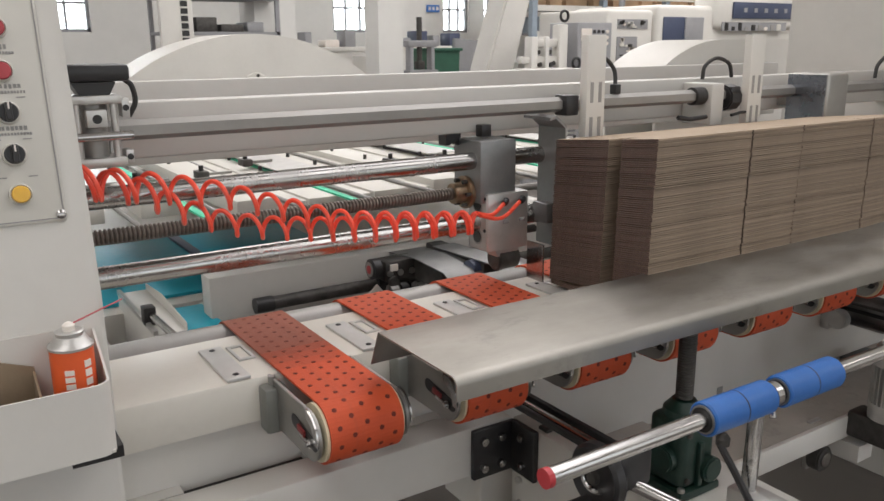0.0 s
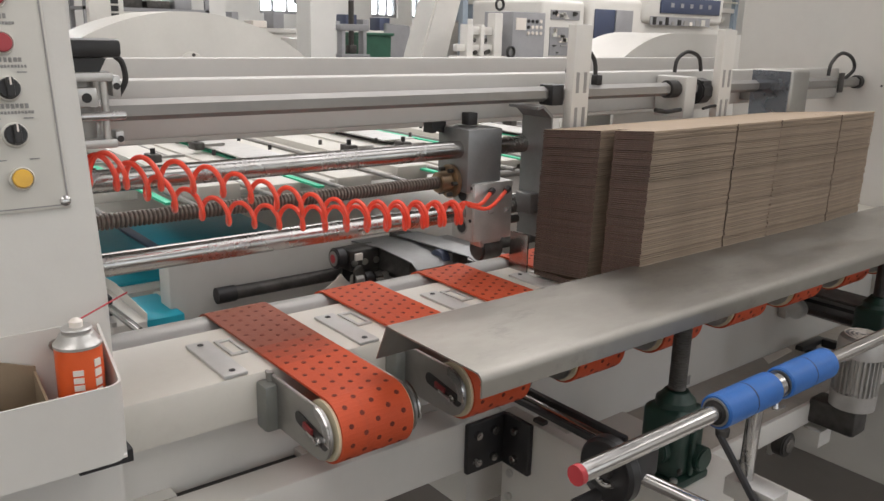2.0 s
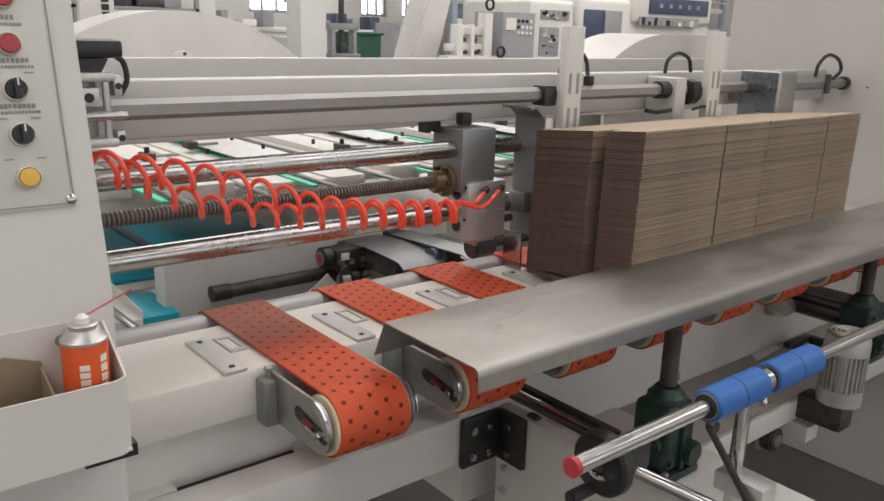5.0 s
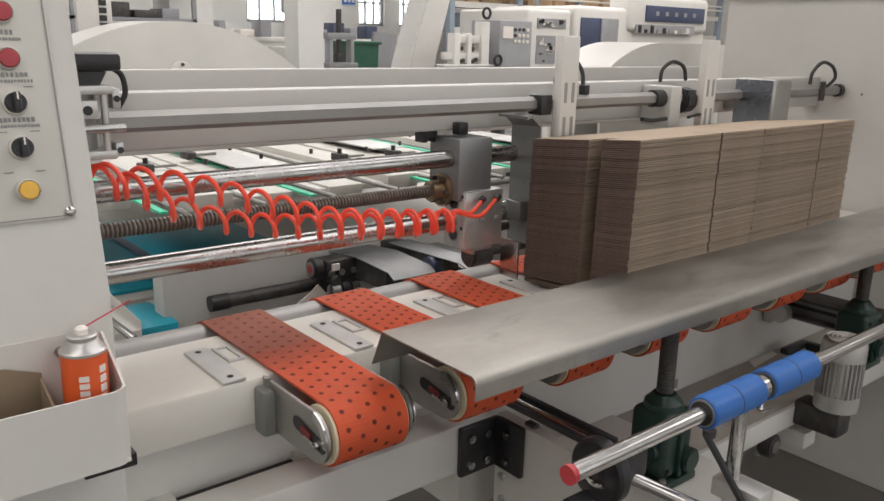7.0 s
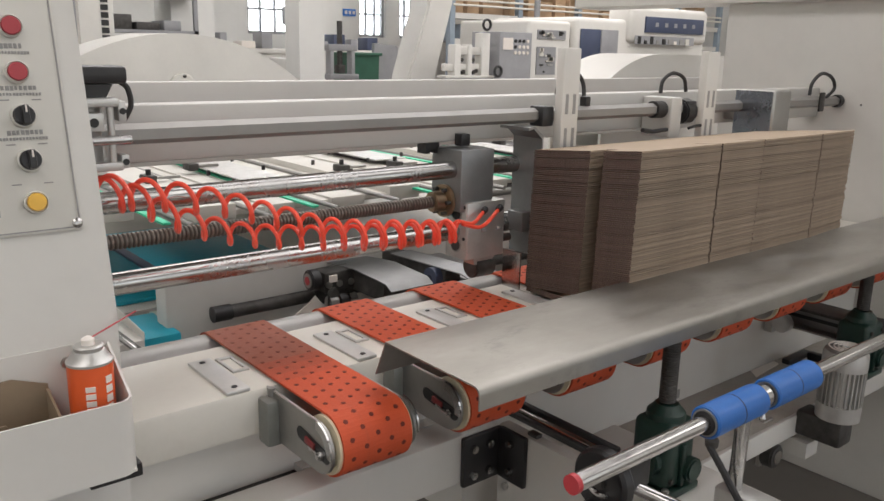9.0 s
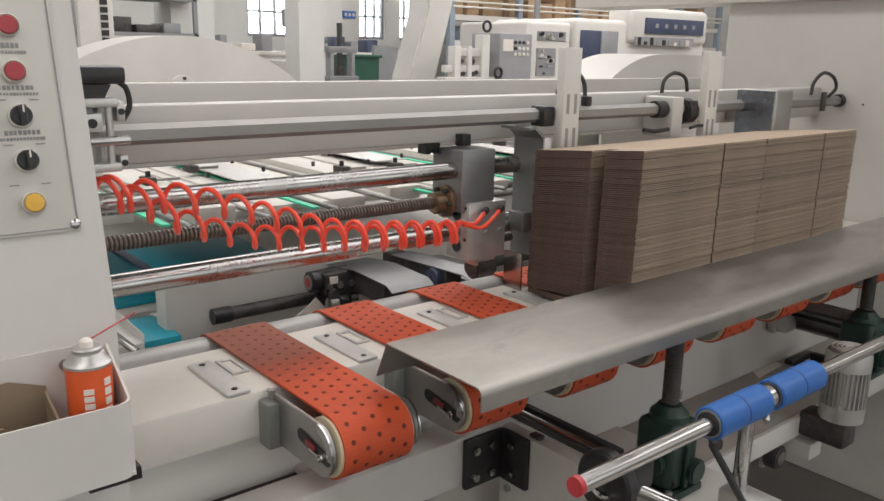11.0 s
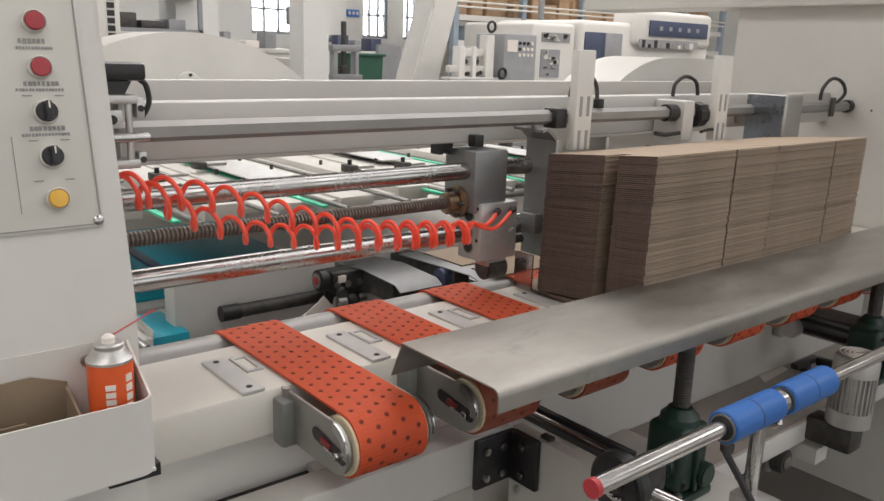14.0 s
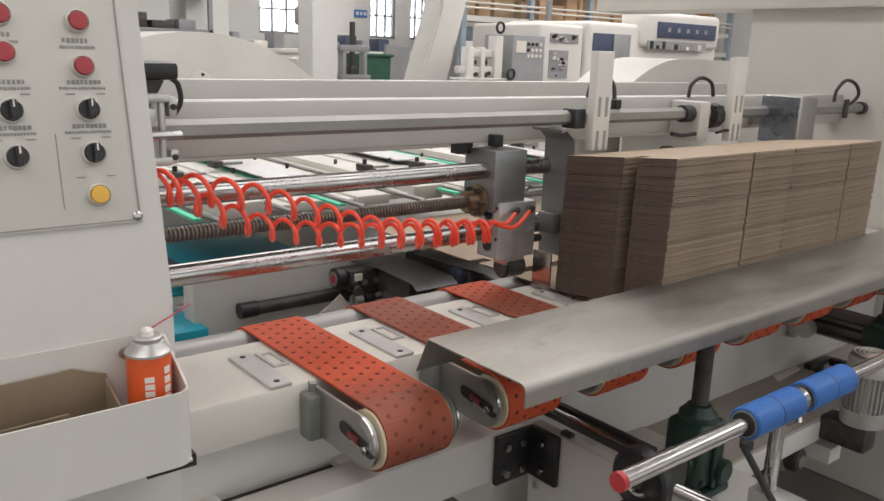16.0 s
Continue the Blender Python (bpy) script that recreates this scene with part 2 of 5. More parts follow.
def prism(bm, poly, axis, a0, a1, bev=0.0):
    """A polygon of (u, v) pairs drawn out along an axis: x takes (y, z), y takes (x, z), z takes (x, y)."""
    def put(u, v, a):
        return {"x": (a, u, v), "y": (u, a, v), "z": (u, v, a)}[axis]
    lo = [bm.verts.new(put(u, v, a0)) for u, v in poly]
    hi = [bm.verts.new(put(u, v, a1)) for u, v in poly]
    fs = [bm.faces.new(lo), bm.faces.new(list(reversed(hi)))]
    n = len(poly)
    for i in range(n):
        fs.append(bm.faces.new((lo[i], hi[i], hi[(i + 1) % n], lo[(i + 1) % n])))
    bmesh.ops.recalc_face_normals(bm, faces=fs)
    if bev:
        bmesh.ops.bevel(bm, geom=list({e for f in fs for e in f.edges}), offset=bev, segments=2, affect="EDGES")
    return bm


def P(poly, axis, a0, a1, bev=0.0):
    return prism(bmesh.new(), poly, axis, a0, a1, bev)


def lathe(bm, prof, seg=32, m=None):
    """A profile of (radius, height) pairs turned about z."""
    rings = []
    for r, z in prof:
        rings.append([bm.verts.new((r * math.cos(2 * math.pi * k / seg), r * math.sin(2 * math.pi * k / seg), z)) for k in range(seg)])
    fs = []
    for a, b in zip(rings, rings[1:]):
        for k in range(seg):
            fs.append(bm.faces.new((a[k], a[(k + 1) % seg], b[(k + 1) % seg], b[k])))
    fs += [bm.faces.new(list(reversed(rings[0]))), bm.faces.new(rings[-1])]
    if m is not None:
        bmesh.ops.transform(bm, matrix=m, verts=[v for r in rings for v in r])
    return bm


def data_of(name, bm, material, smooth=True):
    me = bpy.data.meshes.new(name)
    bmesh.ops.recalc_face_normals(bm, faces=bm.faces[:])
    bm.to_mesh(me)
    bm.free()
    me.materials.append(M[material] if isinstance(material, str) else material)
    if smooth:
        me.shade_smooth()
        me.set_sharp_from_angle(angle=radians(32))
    return me


def part(name, bm, material, parent=None, label="", kind=""):
    ob = new(name, data_of(name, bm, material))
    if parent is not None:
        ob.parent = parent
    return tagged(ob, label=label, kind=kind)


def thing(name, label, category, group="", at=(0, 0, 0), kind=""):
    e = new(name)
    e.empty_display_size = 0.05
    e.location = at
    return tagged(e, label=label, category=category, group=group, kind=kind)


def single(name, bm, material, label, category, group="", kind=""):
    return tagged(new(name, data_of(name, bm, material)), label=label, category=category, group=group, kind=kind)


# ---- hall ----
X0, X1, Y0, Y1, HT = HALL
single("floor", B(X0, X1, Y0, Y1, -0.1, 0), "floor", "grey epoxy-coated factory floor, scuffed", "floor", kind="structure")
bm = bmesh.new()
xs = [X0 - 0.2] + [v for c, h in SKYLIGHTS for v in (c - h, c + h)] + [X1 + 0.2]
for a, b in zip(xs[0::2], xs[1::2]):
    box(bm, a, b, Y0 - 0.2, Y1 + 0.2, HT, HT + 0.15)
for c, h in SKYLIGHTS:
    box(bm, c - h, c + h, Y0 - 0.2, -5.0, HT, HT + 0.15)
    box(bm, c - h, c + h, 9.0, Y1 + 0.2, HT, HT + 0.15)
single("ceiling", bm, "wall", "plain white factory hall ceiling with skylight strips", "ceiling", kind="structure")
WIN = [(1.0, 2.0), (4.45, 4.95), (6.0, 6.85), (8.3, 8.9), (9.25, 9.75), (12.0, 13.2)]
WZ0, WZ1 = 1.66, 4.2


def wall_with_windows(name, openings, y, z0, z1):
    bm = bmesh.new()
    box(bm, X0 - 0.2, X1 + 0.2, y, y + 0.2, -0.1, z0)
    box(bm, X0 - 0.2, X1 + 0.2, y, y + 0.2, z1, HT)
    edges = [X0 - 0.2] + [v for o in openings for v in o] + [X1 + 0.2]
    for a, b in zip(edges[0::2], edges[1::2]):
        box(bm, a, b, y, y + 0.2, z0, z1)
    return single(name, bm, "wall", "white plastered hall wall with tall windows", "wall", kind="structure")


wall_with_windows("wall_north", WIN, Y1, WZ0, WZ1)
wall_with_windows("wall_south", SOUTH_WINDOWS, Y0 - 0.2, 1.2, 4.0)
single("wall_west", B(X0 - 0.2, X0, Y0, Y1, -0.1, HT), "wall", "plain white hall wall", "wall", kind="structure")
single("wall_east", B(X1, X1 + 0.2, Y0, Y1, -0.1, HT), "wall", "plain white hall wall", "wall", kind="structure")
single("backdrop", B(X0, X1, Y1 + 1.5, Y1 + 1.52, 0, HT + 1), "day", "bright overcast daylight outside the windows", "backdrop", kind="structure")
for i, (a, b) in enumerate(WIN):
    w = thing("window_%d" % (i + 1), "tall steel-framed window with small panes", "window", "hall windows", ((a + b) / 2, Y1 + 0.1, WZ0), kind="structure")
    hw = (b - a) / 2
    H = WZ1 - WZ0
    f = bmesh.new()
    for x0, x1, z0, z1 in ((-hw, -hw + .05, 0, H), (hw - .05, hw, 0, H), (-hw, hw, 0, .05), (-hw, hw, H - .05, H)):
        box(f, x0, x1, -.04, .04, z0, z1)
    part("window_frame", f, "grey", w)
    for k in (1, 2):
        part("glazing_bar", B(-hw + 2 * hw * k / 3 - .018, -hw + 2 * hw * k / 3 + .018, -.03, .03, .05, H - .05), "grey", w)
    for k in range(1, 6):
        part("glazing_bar", B(-hw + .05, hw - .05, -.028, .028, H * k / 6 - .018, H * k / 6 + .018), "grey", w)
    g = part("pane", B(-hw + .05, hw - .05, -.004, .004, .05, H - .05), "glass", w)
    g.visible_shadow = False

# ---- feeder machine: frame, beams, bars ----
ZB = 0.95                                  # top of the belts
PITCH = 0.2435


def bolt(bm, p, d, r=0.008, h=0.006):
    p, d = Vector(p), Vector(d)
    rod(bm, p, p + d * h, r, 12, bev=0.001)
    rod(bm, p + d * h * 0.9, p + d * (h * 1.15), r * 0.55, 6)
    return bm


def belt_frame():
    t = thing("feeder_table", "cream-painted steel feeder table frame with bolted metal strips", "machine frame", at=(0, 0, 0))
    bm = B(-0.30, 2.19, -0.27, -0.052, 0.862, 0.942, 0.008)
    part("top_beam", bm, "cream", t, "cream-painted box beam")
    part("lower_web", B(0.44, 2.19, -0.235, -0.10, 0.50, 0.862), "white", t)
    part("short_web", B(-0.30, 0.44, -0.235, -0.10, 0.70, 0.862), "white", t)
    part("front_beam", B(-0.30, 0.44, -0.335, -0.263, 0.672, 0.772, 0.006), "white", t, "white box beam with bolted black plate")
    part("beam_filler", B(-0.30, -0.165, -0.263, -0.2355, 0.70, 0.7715), "white", t)
    # added dark strip: the gap's shade as a solid piece
    part("slot_strip", B(-0.165, 0.048, -0.2625, -0.2355, 0.752, 0.758), "rubber", t, "dark strip standing in for shade in the slot")
    part("beam_filler", B(0.048, 0.44, -0.263, -0.2355, 0.70, 0.7715), "white", t)
    for x in (-0.25,):
        part("leg", B(x, x + 0.12, -0.22, -0.10, 0.0, 0.70, 0.005), "white", t)
    part("roller", R((-0.30, 0.0, 0.90), (2.19, 0.0, 0.90), 0.0455, 32), "rollergrey", t, "grey steel idler roller")
    for i in range(-1, 8):
        x = i * PITCH
        bm = B(x + 0.160, x + 0.200, -0.268, -0.112, 0.9415, 0.9475, 0.002)
        part("cover_strip", bm, "strip", t, "bare steel strip held by two screws")
        for yy in (-0.128, -0.252):
            part("screw", bolt(bmesh.new(), (x + 0.18, yy, 0.9465), (0, 0, 1), 0.006, 0.002), "black", t)
        fr = bmesh.new()
        for a, b, c, d in ((0, .03, 0, .008), (0, .03, .065, .073), (0, .006, .008, .065), (.024, .03, .008, .065)):
            box(fr, x + 0.207 + a, x + 0.207 + b, -0.19 + c, -0.19 + d, 0.9415, 0.9455, 0.001)
        part("guide_frame", fr, "alu", t)
    return t


table = belt_frame()


def belt_loop(bm, x0, x1, yb, yf, ztop, r, th):
    """A closed flat belt round a back roller and a front pulley."""
    def ring(rad):
        pts = []
        for k in range(17):
            a = math.pi / 2 - math.pi * k / 16
            pts.append((yb + rad * math.cos(a), ztop - r + rad * math.sin(a)))
        for k in range(25):
            a = -math.pi / 2 - math.pi * k / 24
            pts.append((yf + rad * math.cos(a), ztop - r + rad * math.sin(a)))
        return pts
    o, i = ring(r), ring(r - th)
    n = len(o)
    vs = []
    for x in (x0, x1):
        vs.append([bm.verts.new((x, *p)) for p in o])
        vs.append([bm.verts.new((x, *p)) for p in i])
    for k in range(n):
        j = (k + 1) % n
        bm.faces.new((vs[0][k], vs[0][j], vs[2][j], vs[2][k]))
        bm.faces.new((vs[1][k], vs[3][k], vs[3][j], vs[1][j]))
        bm.faces.new((vs[0][k], vs[1][k], vs[1][j], vs[0][j]))
        bm.faces.new((vs[2][k], vs[2][j], vs[3][j], vs[3][k]))
    return bm


BW, BR, YF = 0.122, 0.05, -0.425             # belt width, pulley radius, pulley axis
HOLE_STEP = 0.0291


def suction_belt(x, whole=True):
    e = thing("suction_belt", "orange perforated suction belt on a cream-rimmed pulley", "conveyor belt", "suction belts", (x, 0, 0))
    if whole:
        part("belt", belt_loop(bmesh.new(), 0, BW, 0.0, YF, ZB, BR, 0.004), "belt", e, "worn orange rubber belt")
        rows = bmesh.new()
        for k in range(-1, 16):
            for c in range(5):
                xx = 0.016 + c * 0.0225
                yy = YF + 0.010 + k * HOLE_STEP + (HOLE_STEP / 2 if c % 2 else 0)
                if yy < YF + 0.004 or yy > 0.0:
                    continue
                rod(rows, (xx, yy, ZB - 0.002), (xx, yy, ZB + 0.0004), 0.0040, 10)
        h = part("hole_rows", rows, "hole", e, "rows of punched suction holes", kind="stuff")
        wrap = bmesh.new()
        for k in range(0, 5):
            for c in range(5):
                a = math.pi / 2 + (k * HOLE_STEP + (HOLE_STEP / 2 if c % 2 else 0) + 0.004) / BR
                d = Vector((0, math.cos(a), math.sin(a)))
                rod(wrap, Vector((0.016 + c * 0.0225, 0, 0)) + d * (BR - 0.002), Vector((0.016 + c * 0.0225, 0, 0)) + d * (BR + 0.0004), 0.0040, 10)
        w = part("wrapped_holes", wrap, "hole", e, "suction holes on the bent belt end", kind="stuff")
        w.location = (0, YF, ZB - BR)
    core = bmesh.new()
    rod(core, (-0.004, YF, ZB - BR), (BW + 0.004, YF, ZB - BR), BR - 0.0042, 36)
    part("pulley", core, "ring", e, "cream plastic pulley")
    for xs_, sgn in ((-0.010, -1), (BW + 0.010, 1)):
        cheek = bmesh.new()
        rad = BR - 0.009
        poly = [(YF + rad * math.cos(a), ZB - BR + rad * math.sin(a)) for a in [math.pi / 2 + math.pi * k / 16 for k in range(17)]]
        poly += [(YF + 0.16, ZB - BR - rad), (YF + 0.16, ZB - BR + rad)]
        prism(cheek, poly, "x", xs_ - 0.006 * (sgn < 0), xs_ + 0.006 * (sgn > 0), 0.001)
        pl = part("cheek_plate", cheek, "steel", e, "polished steel side plate")
        xo = xs_ + sgn * 0.0065
        lo, hi = min(xo, xo + sgn * 0.001), max(xo, xo + sgn * 0.001)
        tip = Matrix.Translation((0, YF + 0.004, ZB - BR - 0.002)) @ Matrix.Rotation(radians(9), 4, "X")
        ends = [(-0.029 + 0.0105 * math.cos(a), 0.0105 * math.sin(a)) for a in [math.pi / 2 + math.pi * k / 10 for k in range(11)]]
        ends += [(0.044 + 0.0105 * math.cos(a), 0.0105 * math.sin(a)) for a in [-math.pi / 2 + math.pi * k / 10 for k in range(11)]]
        sl = part("slot", P(ends, "x", lo, hi), "black", pl, "long adjusting slot")
        sl.matrix_basis = tip
        ax = bmesh.new()
        out = xo + sgn * 0.006
        rod(ax, (xo, -0.020, -0.002), (out, -0.020, -0.002), 0.0075, 6, bev=0.001)
        rod(ax, (xo, -0.020, -0.002), (out + sgn * 0.004, -0.020, -0.002), 0.0042, 14)
        box(ax, min(xo, out), max(xo, out), -0.012, 0.014, -0.0075, -0.0015, 0.001)
        axle = part("axle_end", ax, "chrome", pl, "bright axle nut")
        axle.matrix_basis = tip
        tag = part("adjuster", B(min(xo, out) + 0.001, max(xo, out) - 0.001, 0.000, 0.026, -0.004, 0.006, 0.001), "redtag", pl, "dull red marked adjuster")
        tag.matrix_basis = tip
        ang = [radians(92 + 8 * k) for k in range(13)]
        band = [(YF + (BR - 0.007) * math.cos(a), ZB - BR + (BR - 0.007) * math.sin(a)) for a in ang] + [(YF + (BR - 0.021) * math.cos(a), ZB - BR + (BR - 0.021) * math.sin(a)) for a in reversed(ang)]
        part("guard_band", P(band, "x", min(xo, xo + sgn * 0.003), max(xo, xo + sgn * 0.003)), "chrome", pl, "bright curved guard band")
    lug = B(-0.036, 0.004, -0.308, -0.272, 0.853, 0.931, 0.006)
    lg = part("clamp_block", lug, "clampgrey", e, "grey clamp block")
    part("screw", R((-0.016, -0.285, 0.93), (-0.016, -0.285, 0.945), 0.006, 12), "steel", lg)
    return e


LOOP = 2 * -YF + 2 * math.pi * BR
NSEG = 160


def loop_pose(s):
    """The pose of a belt segment at the distance s along the loop, from the pulley's top towards the back roller."""
    s %= LOOP
    h = -YF
    zc = ZB - BR
    if s < h:
        return pose(0, YF + s, ZB)
    s -= h
    if s < math.pi * BR:
        a = s / BR
        return pose(0, BR * math.sin(a), zc + BR * math.cos(a), -math.degrees(a))
    s -= math.pi * BR
    if s < h:
        return pose(0, -s, zc - BR, -180)
    a = (s - h) / BR
    return pose(0, YF - BR * math.sin(a), zc - BR * math.cos(a), -180 - math.degrees(a))


def belt_segment_mesh(odd, material):
    bm = bmesh.new()
    hl = LOOP / NSEG / 2 + 0.00015
    box(bm, 0, BW, -hl, hl, -0.004, 0)
    nf = len(bm.faces)
    for c in range(5):
        if odd is not None and c % 2 == odd:
            rod(bm, (0.016 + c * 0.0225, 0, -0.002), (0.016 + c * 0.0225, 0, 0.0004), 0.0040, 10)
    for f in bm.faces[nf:]:
        f.material_index = 1
    me = data_of("belt_segment", bm, material)
    me.materials.append(M["hole_soiled" if material in ("belt_mid_b", "belt_mid_c", "belt_dirty") else "hole"])
    return me


SEGS = {(o, m): belt_segment_mesh(o, m) for o in (0, 1, None) for m in ("belt", "belt_mid_a", "belt_mid_b", "belt_mid_c", "belt_dirty")}
RUNNING = []                                 # belt segments with their place on the loop


def soil(s, a, b):
    d = (s - a) % LOOP
    n = b - a
    if d > n:
        return "belt"
    k = int(min(d, n - d) / 0.03)
    return ("belt_mid_a", "belt_mid_b", "belt_mid_c", "belt_dirty")[min(k, 3)]


def running_belt(x, soiled):
    e = suction_belt(x, False)
    for k in range(NSEG):
        s = k * LOOP / NSEG
        ob = new("belt_segment", SEGS[(0, None, 1, None)[k % 4], soil(s, *soiled)])
        ob.parent = e
        ob.matrix_basis = loop_pose(s)
        RUNNING.append((ob, s))
    return e


running_belt(0, (0.14, 0.64))
running_belt(PITCH, (0.55, 1.02))
running_belt(2 * PITCH, (0.60, 0.90))
for i in range(3, 8):
    suction_belt(i * PITCH)


def bracket_plate():
    e = thing("angle_bracket", "black steel angle bracket bolted into the frame corner", "bracket", at=(0, 0, 0))
    part("front_leg", B(0.344, 0.4415, -0.347, -0.3355, 0.668, 0.768, 0.002), "black", e)
    part("side_leg", B(0.430, 0.4415, -0.416, -0.3472, 0.668, 0.771, 0.002), "black", e)
    for x in (0.365, 0.405):
        for z in (0.745, 0.690):
            part("bolt", bolt(bmesh.new(), (x, -0.346, z), (0, -1, 0), 0.0078, 0.010), "chrome", e)
    for z in (0.748, 0.690):
        part("bolt", bolt(bmesh.new(), (0.431, -0.382, z), (-1, 0, 0), 0.0078, 0.010), "chrome", e)
    return e


bracket_plate()


def cross_foot():
    e = thing("cross_beam", "white steel cross beam carrying the lifting gear", "machine frame", at=(0, 0, 0))
    part("side_plate", B(0.442, 0.468, -1.10, -0.3355, 0.40, 0.771, 0.003), "white", e, "tall white side plate")
    part("beam", B(0.4685, 0.80, -1.10, -0.337, 0.45, 0.665, 0.004), "white", e)
    for z in (0.648, 0.598):
        part("bolt", bolt(bmesh.new(), (0.442, -0.362, z), (-1, 0, 0), 0.0078, 0.008), "alu", e)
    part("edge_clip", B(0.448, 0.464, -0.43, -0.405, 0.7712, 0.779, 0.002), "iron", e)
    part("leg", B(0.56, 0.76, -1.05, -0.90, 0.0, 0.45), "white", e)
    return e


cross_foot()


def lower_ledge():
    e = thing("lower_ledge", "painted steel ledge along the machine side, grey-brown with white lip", "machine frame", at=(0, 0, 0))
    part("ledge_plate", B(0.80, 2.19, -0.465, -0.2355, 0.565, 0.576, 0.002), "ledge", e, "grey-brown ledge plate")
    part("front_lip", B(0.80, 2.19, -0.478, -0.4655, 0.522, 0.578, 0.002), "white", e)
    part("tape_patch", B(1.18, 1.20, -0.2372, -0.2355, 0.585, 0.61), "print_grey", e)
    part("paper_slip", P([(1.52, -0.275), (1.67, -0.262), (1.68, -0.240), (1.55, -0.240)], "z", 0.5762, 0.578), "print_white", e, "white paper slip")
    return e


lower_ledge()


def ledge_clamp():
    e = thing("ledge_clamp", "small black angled clamp on the ledge", "clamp", at=(1.70, -0.30, 0.576))
    part("arm", B(-0.07, 0.06, -0.012, 0.012, 0.022, 0.038, 0.003), "black", e)
    part("jaw", B(0.035, 0.06, -0.06, -0.012, 0.016, 0.04, 0.003), "black", e)
    part("foot", B(-0.012, 0.012, -0.012, 0.012, 0.0, 0.022, 0.002), "iron", e)
    return e


ledge_clamp()


def ledge_bearing():
    e = thing("flange_bearing", "round steel flange bearing hung under the ledge", "bearing", at=(1.28, -0.47, 0.035))
    part("hanger", B(-0.022, 0.022, 0.02, 0.032, 0.42, 0.545, 0.002), "alu", e)
    part("ring", R((0, 0.02, 0.455), (0, -0.012, 0.455), 0.032, 28, bev=0.004), "iron", e)
    part("bore", R((0, -0.012, 0.455), (0, -0.016, 0.455), 0.018, 24), "chrome", e)
    return e


ledge_bearing()


def guard_tray():
    e = thing("guard_tray", "smeared stainless sheet-metal tray with rolled front edge", "sheet tray", at=(0, 0, 0))
    zt, yf, yb = 1.034, -0.635, -0.418
    r = 0.013
    prof = [(yb, zt)]
    prof += [(yf + r + r * math.cos(a), zt - r + r * math.sin(a)) for a in [math.pi / 2 + (math.pi / 2) * k / 6 for k in range(7)]]
    prof += [(yf, zt - 0.034)]
    inner = [(yf + 0.0025, zt - 0.034)] + [(yf + r + (r - 0.0025) * math.cos(a), zt - r + (r - 0.0025) * math.sin(a)) for a in [math.pi - (math.pi / 2) * k / 6 for k in range(7)]] + [(yb, zt - 0.0025)]
    part("tray_sheet", P(prof + inner, "x", 0.112, 2.19), "tray", e)
    part("inner_flange", P([(yb, zt), (yb + 0.002, zt), (yb + 0.029, 0.972), (yb + 0.027, 0.972)], "x", 0.112, 2.19), "steel", e, "slanted inner flange")
    return e


guard_tray()


# blank stack
SX0, SX1, SY0, SY1 = 0.695, 1.609, -0.428, -0.150
NL, LT = 73, 0.0041
TILT = 5.4                                  # the blanks slope down to the back
SLOTS = (0.969, 1.139, 1.406)


def blank(bm, dz=0.0, jx=0.0, jy=0.0, th=0.0036, mid=0.0026):
    """One folded carton blank with its slots and slanted glue tab, lying flat."""
    poly = [(SX0, SY0)]
    for c, g in zip(SLOTS, (0.0024, mid, 0.0020)):
        poly += [(c - g, SY0), (c - g, SY0 + 0.07), (c + g, SY0 + 0.07), (c + g, SY0)]
    poly += [(SX1, SY0 + 0.016), (SX1, SY1), (SX0 - 0.006, SY1), (SX0 - 0.006, SY0 + 0.122), (SX0 + 0.045, SY0 + 0.122), (SX0 + 0.045, SY0 + 0.092), (SX0, SY0 + 0.092)]
    prism(bm, [(x + jx, y + jy) for x, y in poly], "z", dz, dz + th)
    bm.normal_update()
    # faces turned to x take the flute colour with shade painted in
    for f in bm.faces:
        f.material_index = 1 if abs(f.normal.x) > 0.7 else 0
    return bm


def make_stack():
    e = thing("blank_stack", "tall stack of folded brown corrugated carton blanks", "carton stack", at=(0, SY1, ZB + 3 * LT))
    e.rotation_euler = (radians(-TILT), 0, 0)
    rng = random.Random(4)
    shapes = []
    for k in range(14):
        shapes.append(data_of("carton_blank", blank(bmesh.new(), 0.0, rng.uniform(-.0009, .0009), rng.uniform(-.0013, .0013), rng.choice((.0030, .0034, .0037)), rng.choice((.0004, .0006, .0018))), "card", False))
        shapes[-1].materials.append(M["flute_shade"])
    slope = math.tan(radians(TILT))
    for i in range(NL):
        ob = new("carton_blank", shapes[rng.randrange(14)])
        ob.parent = e
        bundle = (0.0, 0.0007, -0.0004, 0.0004, 0.0008)[min(4, i // 17)]
        z = i * LT + 0.0004
        ob.location = (0.029 * (z - 0.14), -bundle * 0.9 - SY1 - slope * z, z)
        ob.rotation_euler = (0, 0, radians(rng.uniform(-.04, .04)))
    top = new("carton_blank", data_of("carton_blank", blank(bmesh.new(), 0, 0, 0, 0.0037), "cardtop", False))
    top.data.materials.append(M["flute_shade"])
    top.parent = e
    top.location = (0.029 * 0.175, -SY1 - slope * NL * LT, NL * LT)
    return e


stack = make_stack()


